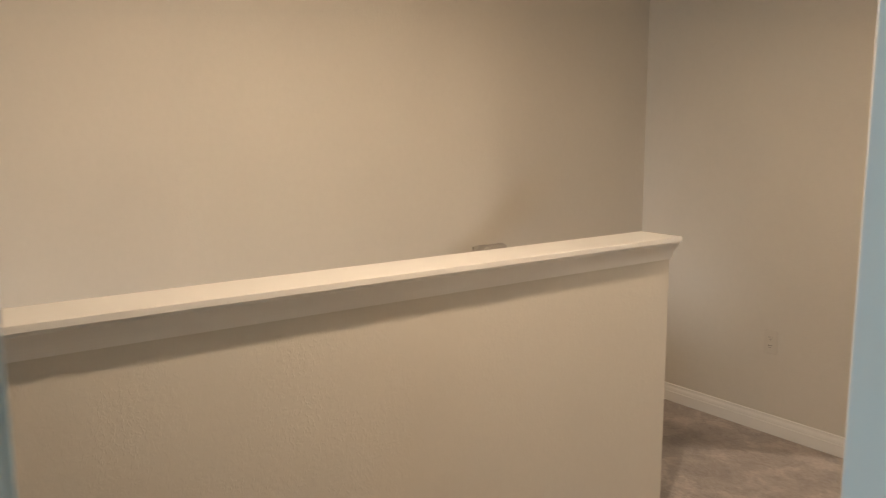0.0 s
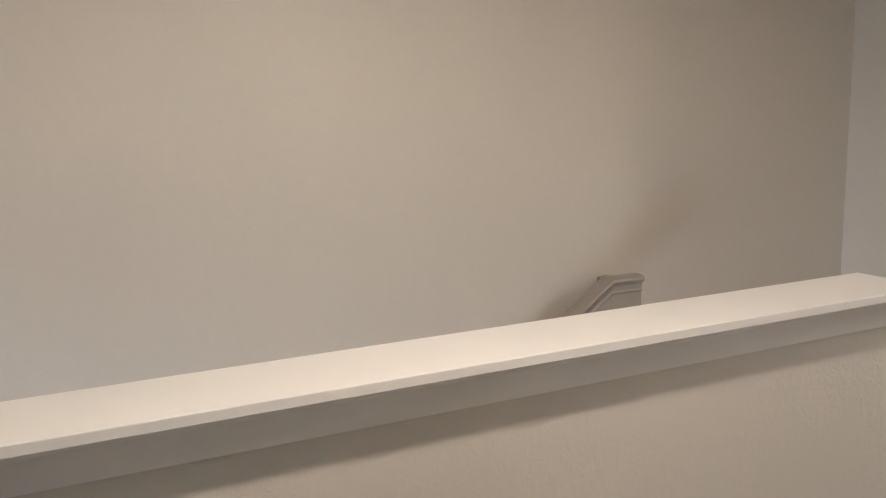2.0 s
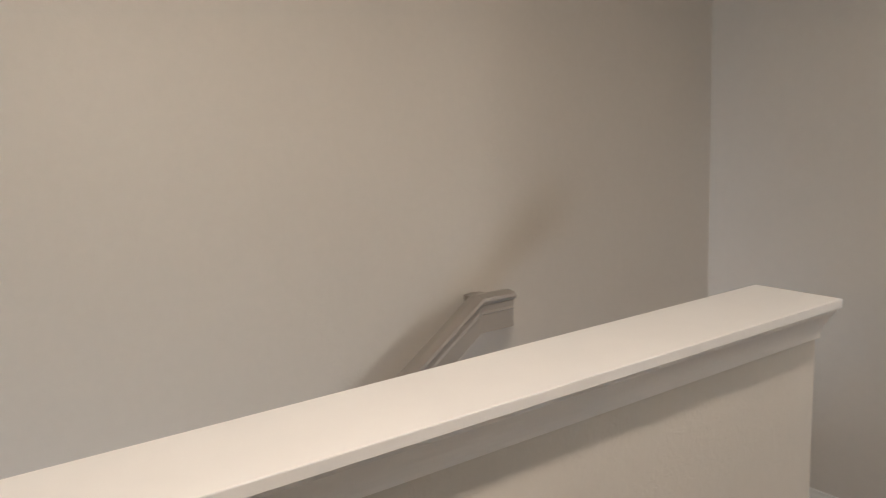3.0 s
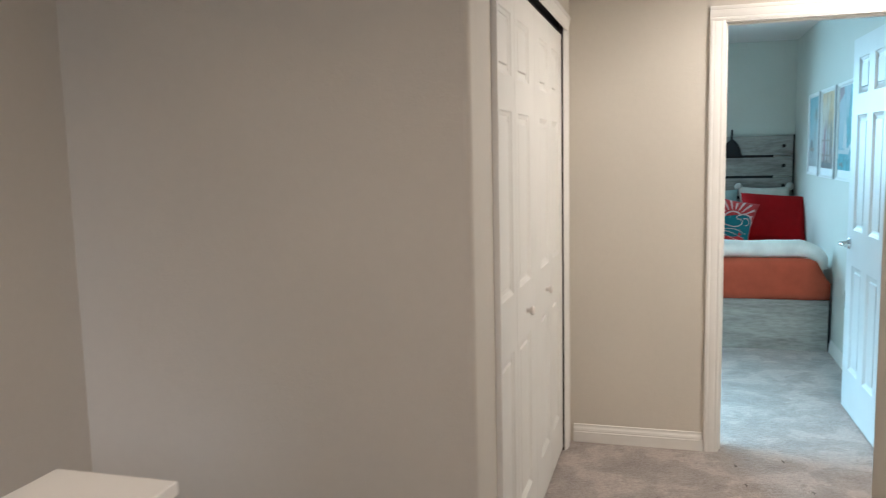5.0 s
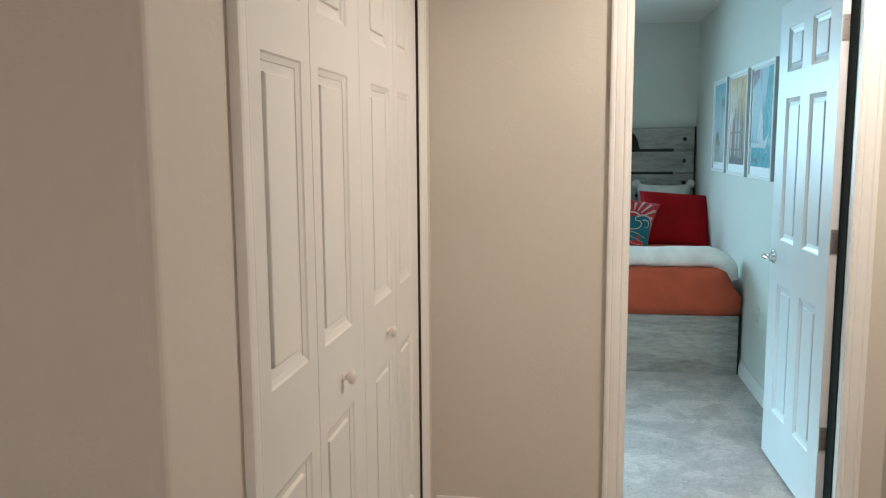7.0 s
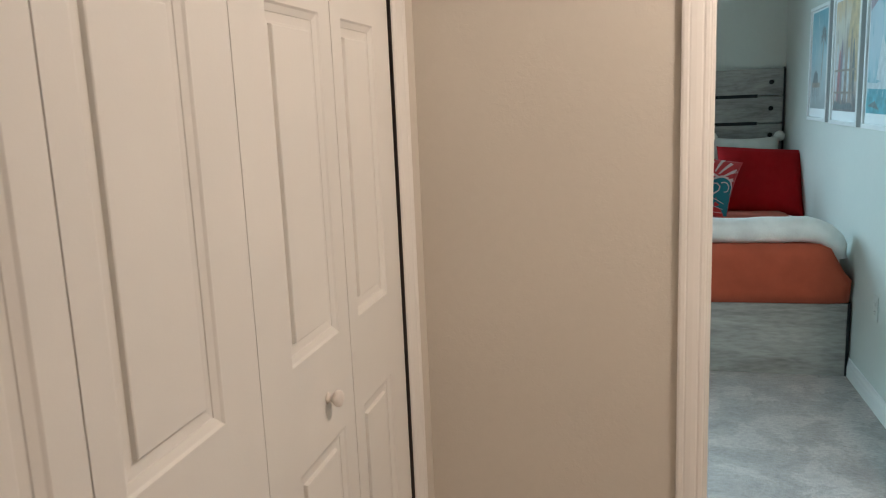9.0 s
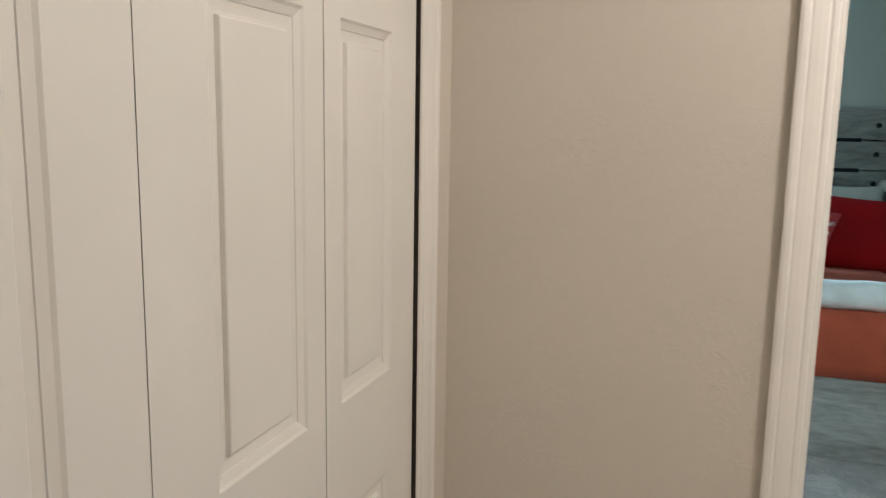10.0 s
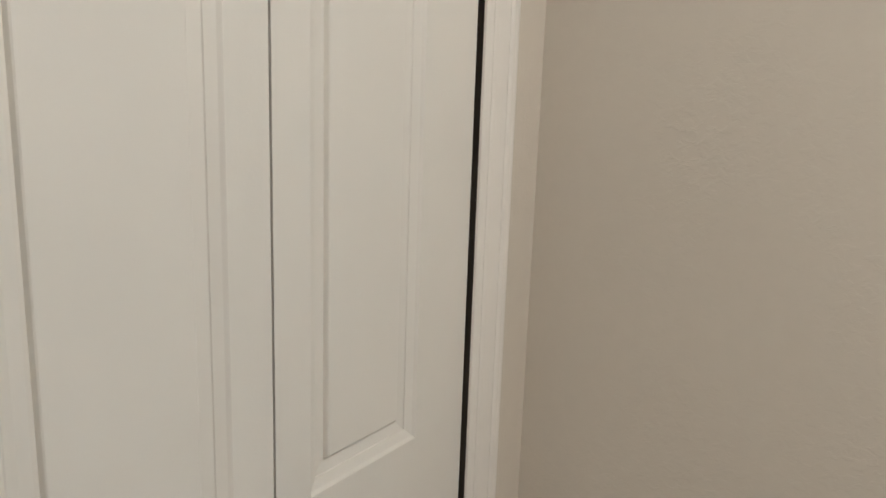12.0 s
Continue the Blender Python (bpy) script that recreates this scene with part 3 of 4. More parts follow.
def panel_bm(p, place, face=0.0, sign=1):
    bm = bmesh.new()
    rings = []
    for ins, dep in PANEL_RINGS:
        q = ((p[0] + ins, p[2] + ins), (p[1] - ins, p[2] + ins), (p[1] - ins, p[3] - ins), (p[0] + ins, p[3] - ins))
        rings.append([bm.verts.new(place(u, face + sign * dep, z)) for u, z in q])
    for a, b in zip(rings, rings[1:]):
        for i in range(4):
            bm.faces.new((a[i], a[(i + 1) % 4], b[(i + 1) % 4], b[i]))
    bm.faces.new(rings[-1])
    return bm


# closet: two bi-fold doors of two leaves each
DOOR_X, LEAF_H = -0.506, 2.005
LEAVES = ((3.014, 3.391, 3.122, 3.336), (3.394, 3.784, 3.445, 3.672), (3.786, 4.1835, 3.904, 4.128), (4.187, 4.558, 4.241, 4.443))
KNOBS = {1: 3.578, 2: 4.046}
for pair in (0, 1):
    door = holder("bifold_door", (DOOR_X, LEAVES[2 * pair][0], 0.02), "white six-panel bi-fold closet door, closed", "closet door", "closet doors")
    for k in (2 * pair, 2 * pair + 1):
        y0, y1, p0, p1 = LEAVES[k]
        rows = [(p0 - y0, p1 - y0, z0 - 0.02, z1 - 0.02) for z0, z1 in ((0.21, 0.815), (1.011, 1.616), (1.728, 1.93))]

        def put(u, d, z, y0=y0):
            return Vector((DOOR_X + d, y0 + u, 0.02 + z))
        leaf = part("leaf", leaf_body(y1 - y0, LEAF_H, 0.030, rows, put), DOORW, door)
        for r in rows:
            part("panel", panel_bm(r, put), DOORW, leaf)
        if k in KNOBS:
            ky = KNOBS[k]
            kb = lathe(bmesh.new(), [(0.011, 0.0), (0.010, 0.003), (0.0070, 0.005), (0.0070, 0.009), (0.011, 0.013), (0.0155, 0.018), (0.0165, 0.022), (0.0148, 0.027), (0.009, 0.030), (0.001, 0.031)],
                       lambda a, b, h: Vector((DOOR_X + h, ky + a, 0.905 + b)))
            part("knob", kb, KNOBW, leaf, "round painted knob on a short neck", True)

# bedroom door, standing open
PIN = Vector((0.9965, WALL_C + 0.118, 0.015))
PANELS6 = [(u0, u1, z0, z1) for u0, u1 in ((0.116, 0.314), (0.428, 0.626)) for z0, z1 in ((0.235, 0.815), (1.010, 1.625), (1.735, 1.925))]
d1 = thing("door_1", leaf_body(0.752, 2.03, 0.035, PANELS6, lambda u, d, z: Vector((-d, u, z)), True), DOORC, "white six-panel door standing open into the bedroom", "door", kind="structure")
d1.matrix_basis = Matrix.Translation(PIN + Vector((-0.035, 0.006, 0))) @ Matrix.Rotation(radians(1.2), 4, "Z")
bpy.context.view_layer.update()
for p in PANELS6:
    part("panel", panel_bm(p, lambda u, d, z: Vector((-d, u, z))), DOORC, d1, local=True)
    part("panel", panel_bm(p, lambda u, d, z: Vector((-d, u, z)), -0.035, -1), DOORC, d1, local=True)
for hz in (0.335, 1.080, 1.835):
    bm = bmesh.new()
    add_box(bm, 0.001, 0.034, -0.0035, -0.0005, hz - 0.045, hz + 0.045, 0.004, 2)
    add_box(bm, 0.034, 0.046, -0.004, -0.0015, hz - 0.045, hz + 0.045)
    lathe(bm, [(0.0055, hz - 0.048), (0.006, hz - 0.045), (0.006, hz + 0.045), (0.0055, hz + 0.048)], lambda a, b, h: Vector((0.0385 + a, -0.008 + b, h)), 10)
    hinge = part("hinge", bm, NICKEL, d1, "brushed nickel butt hinge", local=True)
    for sx, sz in ((0.012, 0.028), (0.022, 0.0), (0.012, -0.028)):
        part("screw", lathe(bmesh.new(), [(0.004, 0.0), (0.004, 0.0012), (0.001, 0.0014)], lambda a, b, h: Vector((sx + a, -0.0035 - h, hz + sz + b)), 8), FRAMES, hinge, local=True)
hu, hz = 0.690, 0.930
handle = part("door_handle", lathe(bmesh.new(), [(0.033, 0.0), (0.033, 0.004), (0.028, 0.009), (0.014, 0.012), (0.011, 0.03), (0.011, 0.048), (0.004, 0.05)], lambda a, b, h: Vector((-h, hu + a, hz + b)), 20), CHROME, d1, "polished chrome lever handle", True, True)
part("lever", tube(bmesh.new(), [(-0.042, hu, hz), (-0.050, hu - 0.015, hz), (-0.052, hu - 0.04, hz + 0.002), (-0.050, hu - 0.08, hz + 0.001), (-0.046, hu - 0.105, hz - 0.003)], lambda f: 0.0105 - 0.003 * f, 12), CHROME, handle, "", True, True)

# switch and outlets
SWY = 2.846
sw = holder("light_switch", (EAST_D, SWY, 1.152), "beige double rocker light switch plate on beige wall", "light switch")
part("plate", box_bm(EAST_D - 0.006, EAST_D + 0.001, SWY - 0.063, SWY + 0.063, 1.152, 1.268, 0.003), PLASTIC, sw)
for cy in (SWY - 0.024, SWY + 0.024):
    part("rocker_frame", box_bm(EAST_D - 0.0075, EAST_D - 0.005, cy - 0.019, cy + 0.019, 1.173, 1.247, 0.001), PLASTIC, sw)
    part("rocker", prism([(0, 0), (0.003, 0), (0.0015, 0.031), (0.005, 0.062), (0, 0.062)], "y", cy - 0.0145, cy + 0.0145, lambda u, v, w: (EAST_D - 0.007 - u, w, 1.179 + v)), PLASTIC, sw)
    for z in (1.162, 1.258):
        part("screw", lathe(bmesh.new(), [(0.003, 0.0), (0.003, 0.001), (0.001, 0.0012)], lambda a, b, h: Vector((EAST_D - 0.006 - h, cy + a, z + b)), 8), PLASTIC, sw)


def outlet(at, along, out, label, skin):
    """A duplex outlet; along: the way of its width, out: out of the wall."""
    at, along, out = Vector(at), Vector(along), Vector(out)
    up = Vector((0, 0, 1))
    ob = holder("outlet", at, label, "outlet", "wall outlets")

    def slab(u0, u1, v0, v1, d0, d1, bev):
        bm = bmesh.new()
        add_box(bm, u0, u1, v0, v1, d0, d1, bev)
        for v in bm.verts:
            v.co = at + along * v.co.x + up * v.co.y + out * v.co.z
        return bm
    part("plate", slab(-0.035, 0.035, -0.0575, 0.0575, -0.001, 0.005, 0.0025), skin, ob)
    for cz in (-0.0195, 0.0195):
        face = part("receptacle", slab(-0.0165, 0.0165, cz - 0.0135, cz + 0.0135, 0.004, 0.0068, 0.002), skin, ob)
        for sx in (-0.0065, 0.0065):
            part("slot", slab(sx - 0.0012, sx + 0.0012, cz - 0.001, cz + 0.007, 0.0062, 0.0071, 0), SLOT, face)
        part("slot", slab(-0.0025, 0.0025, cz - 0.009, cz - 0.005, 0.0062, 0.0071, 0), SLOT, face)
    return ob


outlet((-0.914, WALL_A, 0.448), (1, 0, 0), (0, -1, 0), "beige wall outlet low on the landing wall", PLATE)
outlet((BED_E, 6.508, 0.456), (0, 1, 0), (-1, 0, 0), "pale wall outlet beside the bed foot", PLATE_PALE)

# ---- bedroom: bed ----
BX0, BX1, FOOT, HEADY = -0.27, 1.108, 6.89, 8.88
bed = holder("bed", (0.42, FOOT, 0), "grey washed wood bed with black metal posts", "bed")
for i, (z0, z1) in enumerate(((1.398, 1.585), (1.203, 1.388), (1.008, 1.193), (0.62, 0.998))):
    part("headboard_plank", box_bm(BX0 + 0.012, BX1 - 0.012, HEADY, HEADY + 0.025, z0, z1, 0.003), GREYWOOD, bed)
for z in (1.393, 1.198, 1.003):
    part("slot_bar", box_bm(BX0 + 0.19, 0.925, HEADY - 0.003, HEADY + 0.012, z - 0.012, z + 0.012), BLACKM, bed, "black recessed slot")
for x in (BX0, BX1 - 0.012):
    part("post", box_bm(x, x + 0.012, HEADY - 0.004, HEADY + 0.034, 0, 1.592), BLACKM, bed, "black metal headboard post")
for z in (1.488, 1.303, 1.114):
    for x in (BX0 + 0.10, 1.016):
        part("bolt", lathe(bmesh.new(), [(0.017, 0.0), (0.017, 0.004), (0.012, 0.008), (0.002, 0.009)], lambda a, b, h: Vector((x + a, HEADY - h, z + b)), 14), BLACKM, bed, "round black bolt head", True)
part("footboard", box_bm(BX0 + 0.015, BX1 - 0.012, FOOT, FOOT + 0.022, 0.0, 0.374, 0.003), GREYWOOD, bed)
for x in (BX0, BX1 - 0.012):
    part("leg", box_bm(x, x + 0.014, FOOT - 0.002, FOOT + 0.04, 0, 0.378), BLACKM, bed, "black metal leg")
    part("side_rail", box_bm(x, x + 0.012, FOOT + 0.04, HEADY, 0.14, 0.30), BLACKM, bed)
thing("mattress", box_bm(BX0 + 0.03, BX1 - 0.04, FOOT + 0.03, HEADY - 0.01, 0.30, 0.645, 0.05, 3), MATT, "thick mattress under a terracotta coverlet", "mattress", smooth=True)

# coverlet: one sheet over top and foot, tucked in slanting at the corner
bm = bmesh.new()
nx, ny = 30, 34
grid = []
for j in range(ny + 1):
    row = []
    for i in range(nx + 1):
        fx = i / nx
        s = j / ny * 2.15
        x = BX0 + 0.005 + fx * (BX1 - BX0 - 0.012)
        edge = max(0.0, x - 1.0) / 0.1 + max(0.0, BX0 + 0.1 - x) / 0.1
        if s < 0.30:
            z, y = 0.376 + s * (0.290 / 0.30), FOOT - 0.012 - 0.012 * math.sin(math.pi * s / 0.30)
            z -= edge * max(0.0, z - 0.50) * 1.0
            y += 0.02 * edge * max(0.0, 1 - s / 0.12)
        else:
            y, z = FOOT - 0.012 + (s - 0.30), 0.670
            z -= edge * 0.185
            y = max(y, FOOT - 0.010)
        z += 0.004 * noise.noise(Vector((x * 3, y * 3, 1.7)))
        y += 0.004 * noise.noise(Vector((x * 4, z * 6, 4.1)))
        row.append(bm.verts.new((x, min(y, HEADY - 0.02), z)))
    grid.append(row)
for j in range(ny):
    for i in range(nx):
        bm.faces.new((grid[j][i], grid[j][i + 1], grid[j + 1][i + 1], grid[j + 1][i]))
cov = thing("coverlet", bm, ORANGE, "terracotta quilted coverlet tucked over the bed foot", "bedspread", smooth=True)
sol = cov.modifiers.new("thick", "SOLIDIFY")
sol.thickness, sol.offset = 0.008, -1

# rolled fleece throw across the foot of the bed
pts = [(x, 6.985 + 0.006 * math.sin(5 * x), 0.735 + 0.004 * math.sin(9 * x)) for x in np.linspace(BX0, 0.90, 22)]
pts += [(0.95, 6.984, 0.727), (0.99, 6.98, 0.708), (1.02, 6.976, 0.676), (1.038, 6.972, 0.640), (1.046, 6.97, 0.61), (1.048, 6.97, 0.592)]
bm = tube(bmesh.new(), pts, lambda f: 0.066 if f < 0.96 else 0.05, 18)
for v in bm.verts:
    v.co += Vector((noise.noise(v.co * 14), noise.noise(v.co * 14 + Vector((7, 0, 0))), noise.noise(v.co * 14 + Vector((0, 9, 0))))) * 0.007
thing("throw_blanket", bm, FLEECE, "white fleece throw rolled across the bed foot", "blanket", smooth=True)


# pillows
def pillow_point(u, v, w, h, t, pinch=0.10):
    """u, v from -1 to 1 over the front; the middle is thick, the edges thin and drawn in, the corners out."""
    k = 1 - pinch * (1 - u * u) * v * v * v * v
    q = 1 - pinch * (1 - v * v) * u * u * u * u
    bulge = max(0.0, (1 - u ** 4)) ** 0.5 * max(0.0, (1 - v ** 4)) ** 0.5
    return Vector((u * w / 2 * q, v * h / 2 * k, t / 2 * bulge))


def pillow(name, label, mat, m, w, h, t, pinch=0.10, n=16):
    bm = bmesh.new()
    sides = []
    for s in (1, -1):
        g = []
        for j in range(n + 1):
            row = []
            for i in range(n + 1):
                u, v = math.sin(math.pi * (i / n - 0.5)), math.sin(math.pi * (j / n - 0.5))
                p = pillow_point(u, v, w, h, t, pinch)
                p.z = p.z * s + 0.006 * noise.noise(Vector((u * 1.5, v * 1.5, s + w * 9)))
                row.append(bm.verts.new(p))
            g.append(row)
        sides.append(g)
        for j in range(n):
            for i in range(n):
                bm.faces.new((g[j][i], g[j][i + 1], g[j + 1][i + 1], g[j + 1][i]))
    bmesh.ops.remove_doubles(bm, verts=bm.verts[:], dist=0.0005)
    ob = thing(name, bm, mat, label, "pillow", "pillows on the bed", smooth=True)
    ob.matrix_basis = m
    bpy.context.view_layer.update()
    return ob


def lean(x, y, z, back, turn=0, roll=0):
    """A pillow standing on its lower edge at x, y, z, leaning back by degrees."""
    return Matrix.Translation((x, y, z)) @ Matrix.Rotation(radians(turn), 4, "Z") @ Matrix.Rotation(radians(90 - back), 4, "X") @ Matrix.Rotation(radians(roll), 4, "Z")


white_p = pillow("pillow", "cream fleece pillow with pom-pom corners against the headboard", CREAM, lean(0.835, 8.70, 0.895, 16), 0.46, 0.46, 0.16)
for sx in (-1, 1):
    pom = bmesh.new()
    bmesh.ops.create_icosphere(pom, subdivisions=3, radius=0.036, matrix=Matrix.Translation((sx * 0.225, 0.225, 0)))
    for v in pom.verts:
        v.co += (v.co - Vector((sx * 0.225, 0.225, 0))) * 0.25 * noise.noise(v.co * 90)
    part("pompom", pom, CREAM, white_p, "fluffy cream pom-pom", True, True)
pillow("pillow", "pale teal pillow standing against the headboard", PALETEAL, lean(0.36, 8.66, 0.89, 16), 0.50, 0.42, 0.15)
pillow("pillow", "plain red square pillow leaning on the cream pillow", REDC, lean(0.865, 8.27, 0.850, 36, 0, -5), 0.56, 0.50, 0.17, 0.08)
WV, WVT, WVM = 0.43, 0.14, lean(0.475, 8.02, 0.845, 28, -4, -13)
wave_p = pillow("pillow", "square pillow with teal wave and coral sunburst print", CORAL, WVM, WV, WV, WVT)


def decal(name, outline, mat, label="", lift=0.003):
    """A printed patch that follows the pillow's front; the outline is in -1..1 over the front."""
    bm = bmesh.new()
    f = bm.faces.new([bm.verts.new((a, b, 0)) for a, b in outline])
    bmesh.ops.triangulate(bm, faces=[f])
    for _ in range(2):
        bmesh.ops.subdivide_edges(bm, edges=[e for e in bm.edges if e.calc_length() > 0.12], cuts=1)
        bmesh.ops.triangulate(bm, faces=bm.faces[:])
    for v in bm.verts:
        p = pillow_point(max(-1, min(1, v.co.x)), max(-1, min(1, v.co.y)), WV, WV, WVT)
        p.z += lift
        v.co = p
    return part(name, bm, mat, wave_p, label, True, True)


def ribbon(line, w0, w1):
    """Outline of a stroke of changing width along points."""
    left, right = [], []
    for i, p in enumerate(line):
        a, b = Vector(line[max(i - 1, 0)]), Vector(line[min(i + 1, len(line) - 1)])
        d = (b - a).normalized()
        wd = w0 + (w1 - w0) * i / (len(line) - 1)
        left.append((p[0] - d.y * wd, p[1] + d.x * wd))
        right.append((p[0] + d.y * wd, p[1] - d.x * wd))
    return left + right[::-1]


SUN = (0.20, -0.02)
decal("sun_print", [(SUN[0] + 0.40 * math.cos(a), SUN[1] + 0.40 * math.sin(a)) for a in np.linspace(-0.3, math.pi + 0.3, 22)], PINK, "pale pink ring round the sun", 0.003)
decal("sun_print", [(SUN[0] + 0.33 * math.cos(a), SUN[1] + 0.33 * math.sin(a)) for a in np.linspace(-0.3, math.pi + 0.3, 22)], CORAL, "coral round sun print", 0.0045)
for k in range(13):
    a = radians(-8 + 16.5 * k)
    line = []
    for r in (0.46, 0.62, 0.80, 1.0, 1.2):
        p = (SUN[0] + r * math.cos(a), SUN[1] + r * math.sin(a))
        if max(abs(p[0]), abs(p[1])) < 0.97:
            line.append(p)
    if len(line) > 2:
        decal("ray_print", ribbon(line, 0.018, 0.052), PINK, "pale pink ray print", 0.003)
wave = [(-0.97, -0.95), (0.97, -0.95), (0.97, 0.06), (0.88, 0.20), (0.74, 0.30), (0.56, 0.32), (0.40, 0.25), (0.30, 0.12), (0.34, 0.04), (0.46, 0.06), (0.56, -0.01),
        (0.56, -0.14), (0.46, -0.25), (0.28, -0.31), (0.04, -0.30), (-0.20, -0.24), (-0.50, -0.28), (-0.97, -0.22)]
decal("wave_print", wave, TEALC, "teal curling wave print", 0.006)
decal("foam_line", ribbon(wave[2:17], 0.022, 0.016), PINK, "pale foam edge", 0.008)
for dx, dy, r0, turns in ((0.70, -0.02, 0.17, 0.62), (0.64, -0.06, 0.36, 0.42)):
    line = [(min(0.95, dx + (r0 - 0.04 * f) * math.cos(2.4 - f * 2 * math.pi * turns)), dy + (r0 - 0.04 * f) * math.sin(2.4 - f * 2 * math.pi * turns)) for f in np.linspace(0, 1, 18)]
    line = [p for i, p in enumerate(line) if i == 0 or (Vector(p) - Vector(line[i - 1])).length > 0.02]
    decal("foam_line", ribbon(line, 0.020, 0.010), PINK, "", 0.008)
for k in range(3):
    line = [(x, -0.46 - 0.15 * k + 0.06 * math.sin(5 * x + k)) for x in np.linspace(-0.85, 0.8, 14)]
    decal("foam_line", ribbon(line, 0.014, 0.008), PINK, "", 0.008)

# black bell-shaped lamp hung at the headboard
lamp = holder("reading_lamp", (0.55, HEADY, 1.40), "small black bell-shaped lamp hung on the headboard", "lamp")
part("shade", lathe(bmesh.new(), [(0.108, 1.388), (0.110, 1.396), (0.092, 1.405), (0.082, 1.43), (0.074, 1.47), (0.060, 1.505), (0.040, 1.532), (0.018, 1.550), (0.010, 1.56)], lambda a, b, h: Vector((0.548 + a, HEADY - 0.03 + b * 0.25, h)), 24), BLACKM, lamp, "", True)
part("stem", tube(bmesh.new(), [(0.548, HEADY - 0.03, 1.555), (0.549, HEADY - 0.03, 1.60), (0.550, HEADY - 0.03, 1.65)], 0.009, 10), BLACKM, lamp, "", True)


# ---- bedroom: three framed prints ----
def framed(y0, y1, z0, z1, mat, label):
    pic = holder("framed_print", (BED_E, (y0 + y1) / 2, z0), label, "picture", "framed prints on the bedroom wall")
    x1, d, w = BED_E, 0.026, 0.020
    for b in ((y0, y0 + w, z0, z1), (y1 - w, y1, z0, z1), (y0 + w, y1 - w, z0, z0 + w), (y0 + w, y1 - w, z1 - w, z1)):
        part("frame_edge", box_bm(x1 - d, x1, b[0], b[1], b[2], b[3], 0.0015), FRAMEW, pic)
    part("frame_side", box_bm(x1 - d + 0.003, x1, y0 - 0.004, y0, z0, z1), FRAMES, pic, "grey side of the frame")
    part("border", box_bm(x1 - 0.016, x1 - 0.004, y0 + w, y1 - w, z0 + w, z1 - w), MATBOARD, pic, "white paper border")
    iy0, iy1, iz0, iz1 = y0 + w + 0.028, y1 - w - 0.028, z0 + w + 0.05, z1 - w - 0.012
    art = part("print", box_bm(x1 - 0.0185, x1 - 0.015, iy0, iy1, iz0, iz1), mat, pic)

    def shape(outline, ink, k=0):
        """outline in 0..1, seen from the room: first number from the far side to the near one."""
        bm = bmesh.new()
        xx = x1 - 0.0187 - 0.0004 * k
        f = bm.faces.new([bm.verts.new((xx, iy1 - a * (iy1 - iy0), iz0 + b * (iz1 - iz0))) for a, b in outline])
        bmesh.ops.triangulate(bm, faces=[f])
        part("print_shape", bm, ink, art)
    return shape


s = framed(7.555, 8.035, 1.247, 1.900, PRINT_PALM, "white framed beach print with palm and pier")
s([(0.66, 0.30), (0.70, 0.30), (0.76, 0.55), (0.80, 0.72), (0.77, 0.73), (0.72, 0.56)], INK_BROWN, 1)
for k in range(9):
    a = radians(-25 + 28 * k)
    c, r = (0.78, 0.73), 0.20
    tip = (c[0] + r * math.cos(a), c[1] + 0.75 * r * math.sin(a) - 0.03)
    s([c, (c[0] + 0.55 * r * math.cos(a + 0.25), c[1] + 0.45 * r * math.sin(a + 0.25)), tip, (c[0] + 0.5 * r * math.cos(a - 0.2), c[1] + 0.36 * r * math.sin(a - 0.2))], INK_DARK, 2 + k % 3)
s([(0.10, 0.22), (0.62, 0.22), (0.62, 0.27), (0.10, 0.27)], INK_BROWN, 1)
s([(0.16, 0.27), (0.50, 0.27), (0.46, 0.36), (0.33, 0.40), (0.20, 0.35)], INK_DARK, 2)
for k in range(4):
    s([(0.14 + 0.13 * k, 0.12), (0.165 + 0.13 * k, 0.12), (0.165 + 0.13 * k, 0.22), (0.14 + 0.13 * k, 0.22)], INK_DARK, 3)
s = framed(6.915, 7.465, 1.244, 1.902, PRINT_STREET, "white framed warm street print with tall shapes")
s([(0.52, 0.30), (0.98, 0.26), (0.98, 0.98), (0.70, 0.96), (0.58, 0.70)], INK_OCHRE, 1)
for k, (cx, w, top, lean_by, ink) in enumerate(((0.10, 0.045, 0.62, 0.05, INK_WHITE), (0.20, 0.05, 0.56, 0.06, INK_ROSE), (0.31, 0.045, 0.66, 0.04, INK_PLUM), (0.41, 0.05, 0.52, 0.03, INK_WHITE),
                                                (0.53, 0.045, 0.70, 0.02, INK_BROWN), (0.64, 0.05, 0.58, 0.0, INK_WHITE), (0.75, 0.045, 0.74, -0.02, INK_BROWN), (0.87, 0.05, 0.64, -0.03, INK_DARK))):
    s([(cx + lean_by * (0.5 + 0.5 * math.sin(a)) + w * math.cos(a), 0.08 + (top - 0.08) * (0.5 + 0.5 * math.sin(a))) for a in np.linspace(0, 2 * math.pi, 15)[:-1]], ink, 2 + k % 3)
for z in (0.16, 0.36):
    s([(0.03, z), (0.97, z), (0.97, z + 0.018), (0.03, z + 0.018)], INK_BROWN, 5)
s([(0.05, 0.02), (0.95, 0.02), (0.80, 0.08), (0.4, 0.06), (0.1, 0.09)], INK_DARK, 6)
s = framed(6.272, 6.825, 1.245, 1.900, PRINT_SAIL, "white framed teal print of a sailing boat")
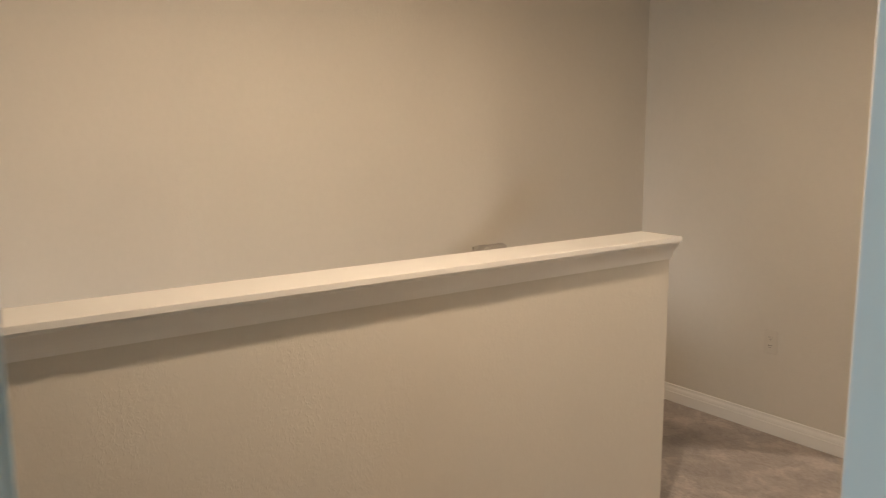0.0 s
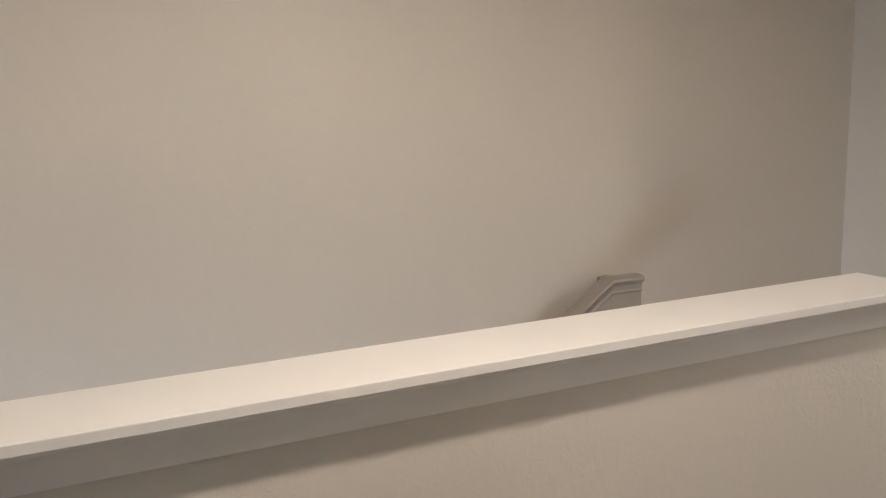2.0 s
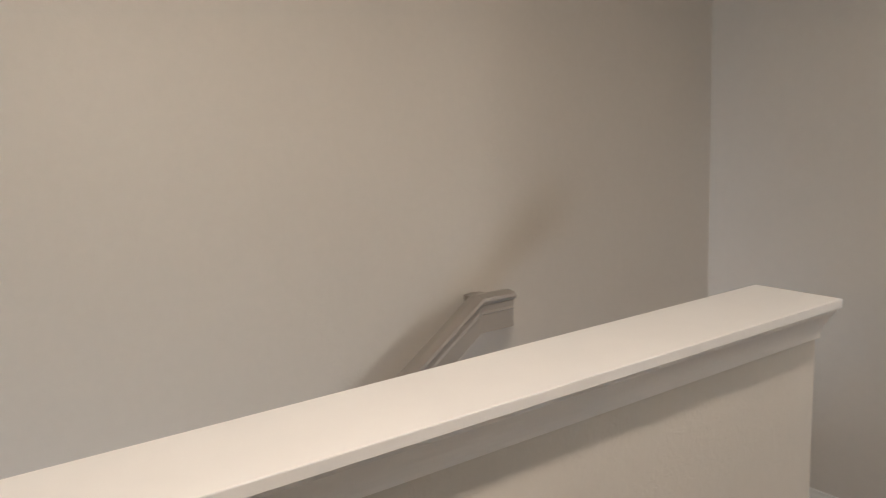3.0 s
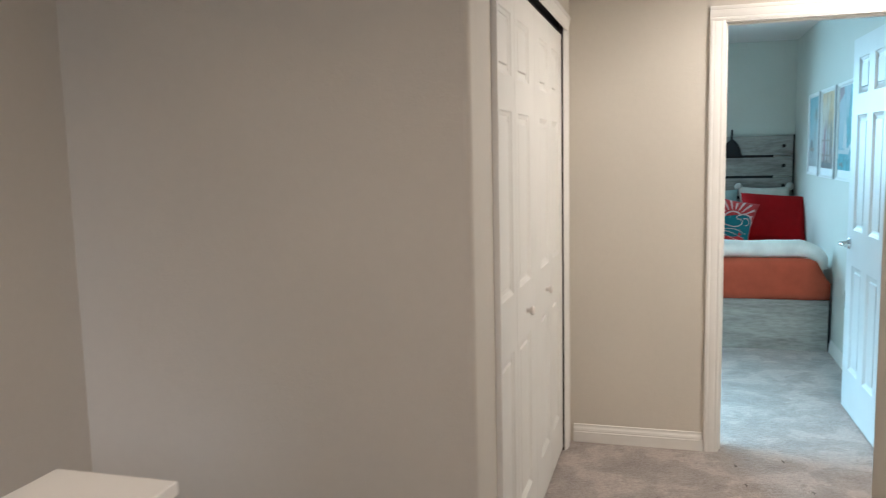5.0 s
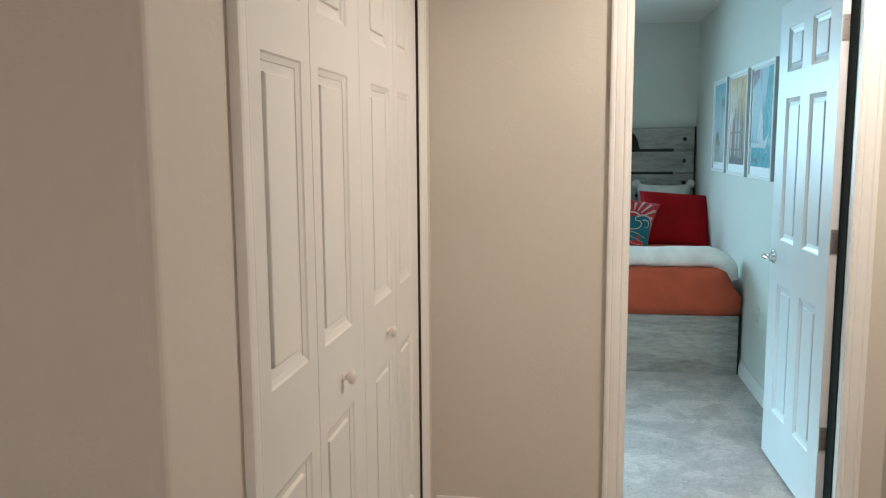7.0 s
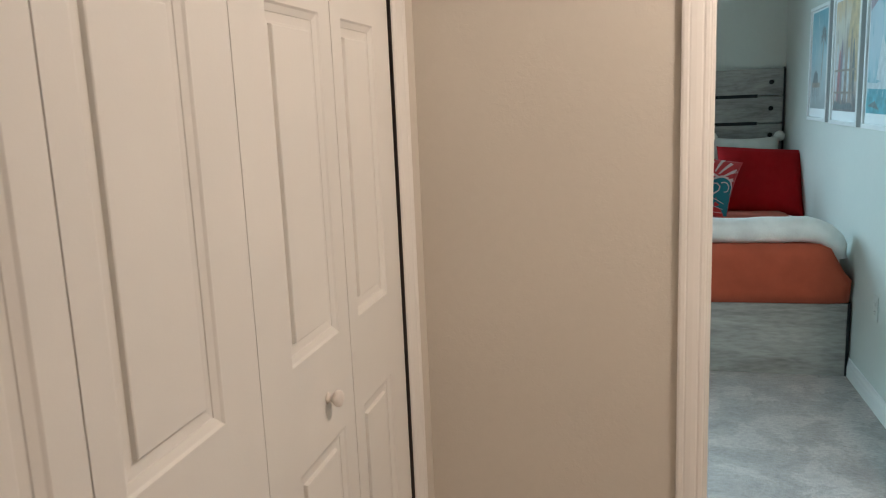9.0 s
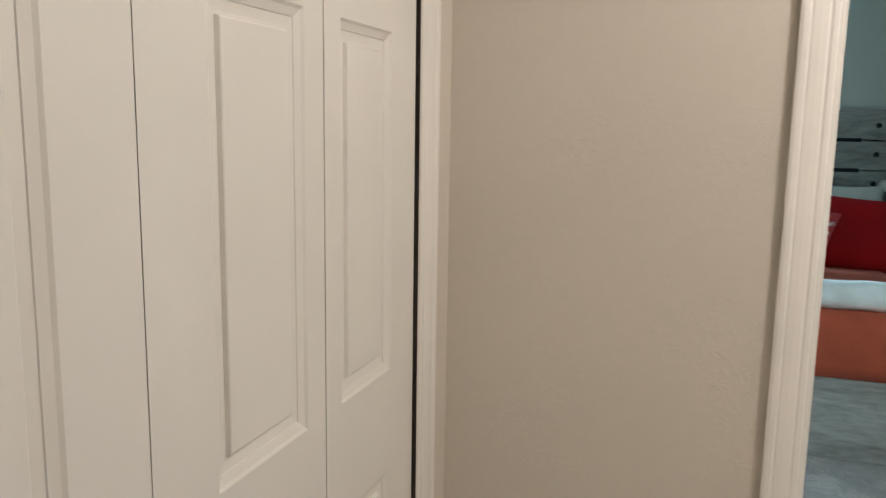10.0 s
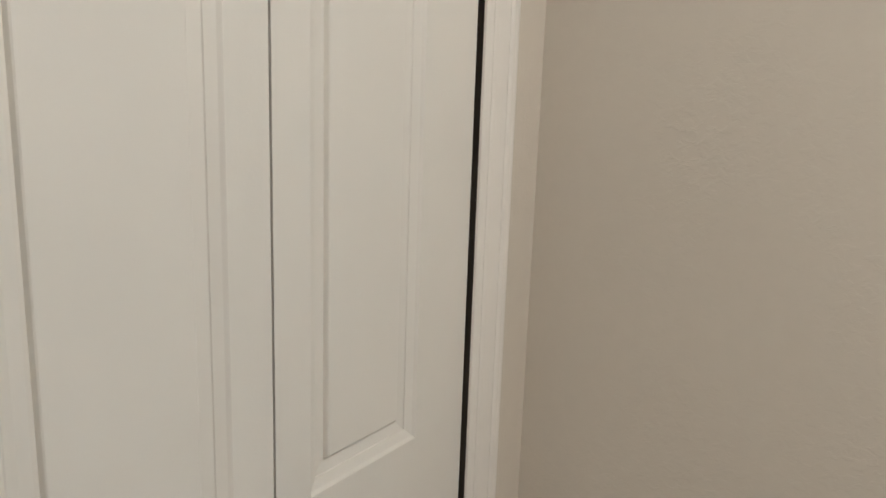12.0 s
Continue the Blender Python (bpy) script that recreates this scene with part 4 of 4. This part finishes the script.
s([(0.62, 0.24), (1.0, 0.30), (1.0, 1.0), (0.80, 1.0), (0.66, 0.66), (0.50, 0.45)], INK_TEAL, 1)
s([(0.30, 0.27), (0.62, 0.24), (0.56, 0.52), (0.44, 0.62)], INK_WHITE, 2)
s([(0.0, 0.20), (0.74, 0.19), (0.92, 0.34), (0.70, 0.27), (0.30, 0.24), (0.0, 0.25)], INK_WHITE, 3)
s([(0.0, 0.0), (1.0, 0.0), (1.0, 0.17), (0.6, 0.12), (0.25, 0.17), (0.0, 0.12)], INK_TEAL, 2)
s([(0.05, 0.06), (0.45, 0.03), (0.30, 0.10)], INK_DARK, 4)
s([(0.0, 0.82), (0.34, 0.92), (0.30, 1.0), (0.0, 1.0)], INK_PLUM, 1)


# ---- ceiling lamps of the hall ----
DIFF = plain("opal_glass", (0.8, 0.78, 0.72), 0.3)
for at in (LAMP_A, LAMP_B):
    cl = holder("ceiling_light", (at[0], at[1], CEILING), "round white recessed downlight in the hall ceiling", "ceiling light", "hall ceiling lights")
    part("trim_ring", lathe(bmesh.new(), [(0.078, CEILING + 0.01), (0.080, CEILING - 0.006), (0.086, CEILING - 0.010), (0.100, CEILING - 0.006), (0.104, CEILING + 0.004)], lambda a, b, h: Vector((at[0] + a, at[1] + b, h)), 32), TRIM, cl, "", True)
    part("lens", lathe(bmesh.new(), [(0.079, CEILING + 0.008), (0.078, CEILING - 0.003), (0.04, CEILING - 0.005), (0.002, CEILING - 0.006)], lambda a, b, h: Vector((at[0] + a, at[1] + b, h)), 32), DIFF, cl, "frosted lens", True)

# lint on the carpet
random.seed(5)
for x, y in ((0.30, 4.52), (0.33, 4.30), (0.52, 4.62), (0.60, 4.28)):
    bm = bmesh.new()
    tube(bm, [(x + 0.006 * math.sin(k), y + 0.004 * k + random.uniform(-0.002, 0.002), 0.006 + 0.003 * math.sin(2 * k)) for k in range(5)], 0.0022, 6)
    thing("lint", bm, LINT, "small grey scrap of lint on the carpet", "lint", "lint scraps")
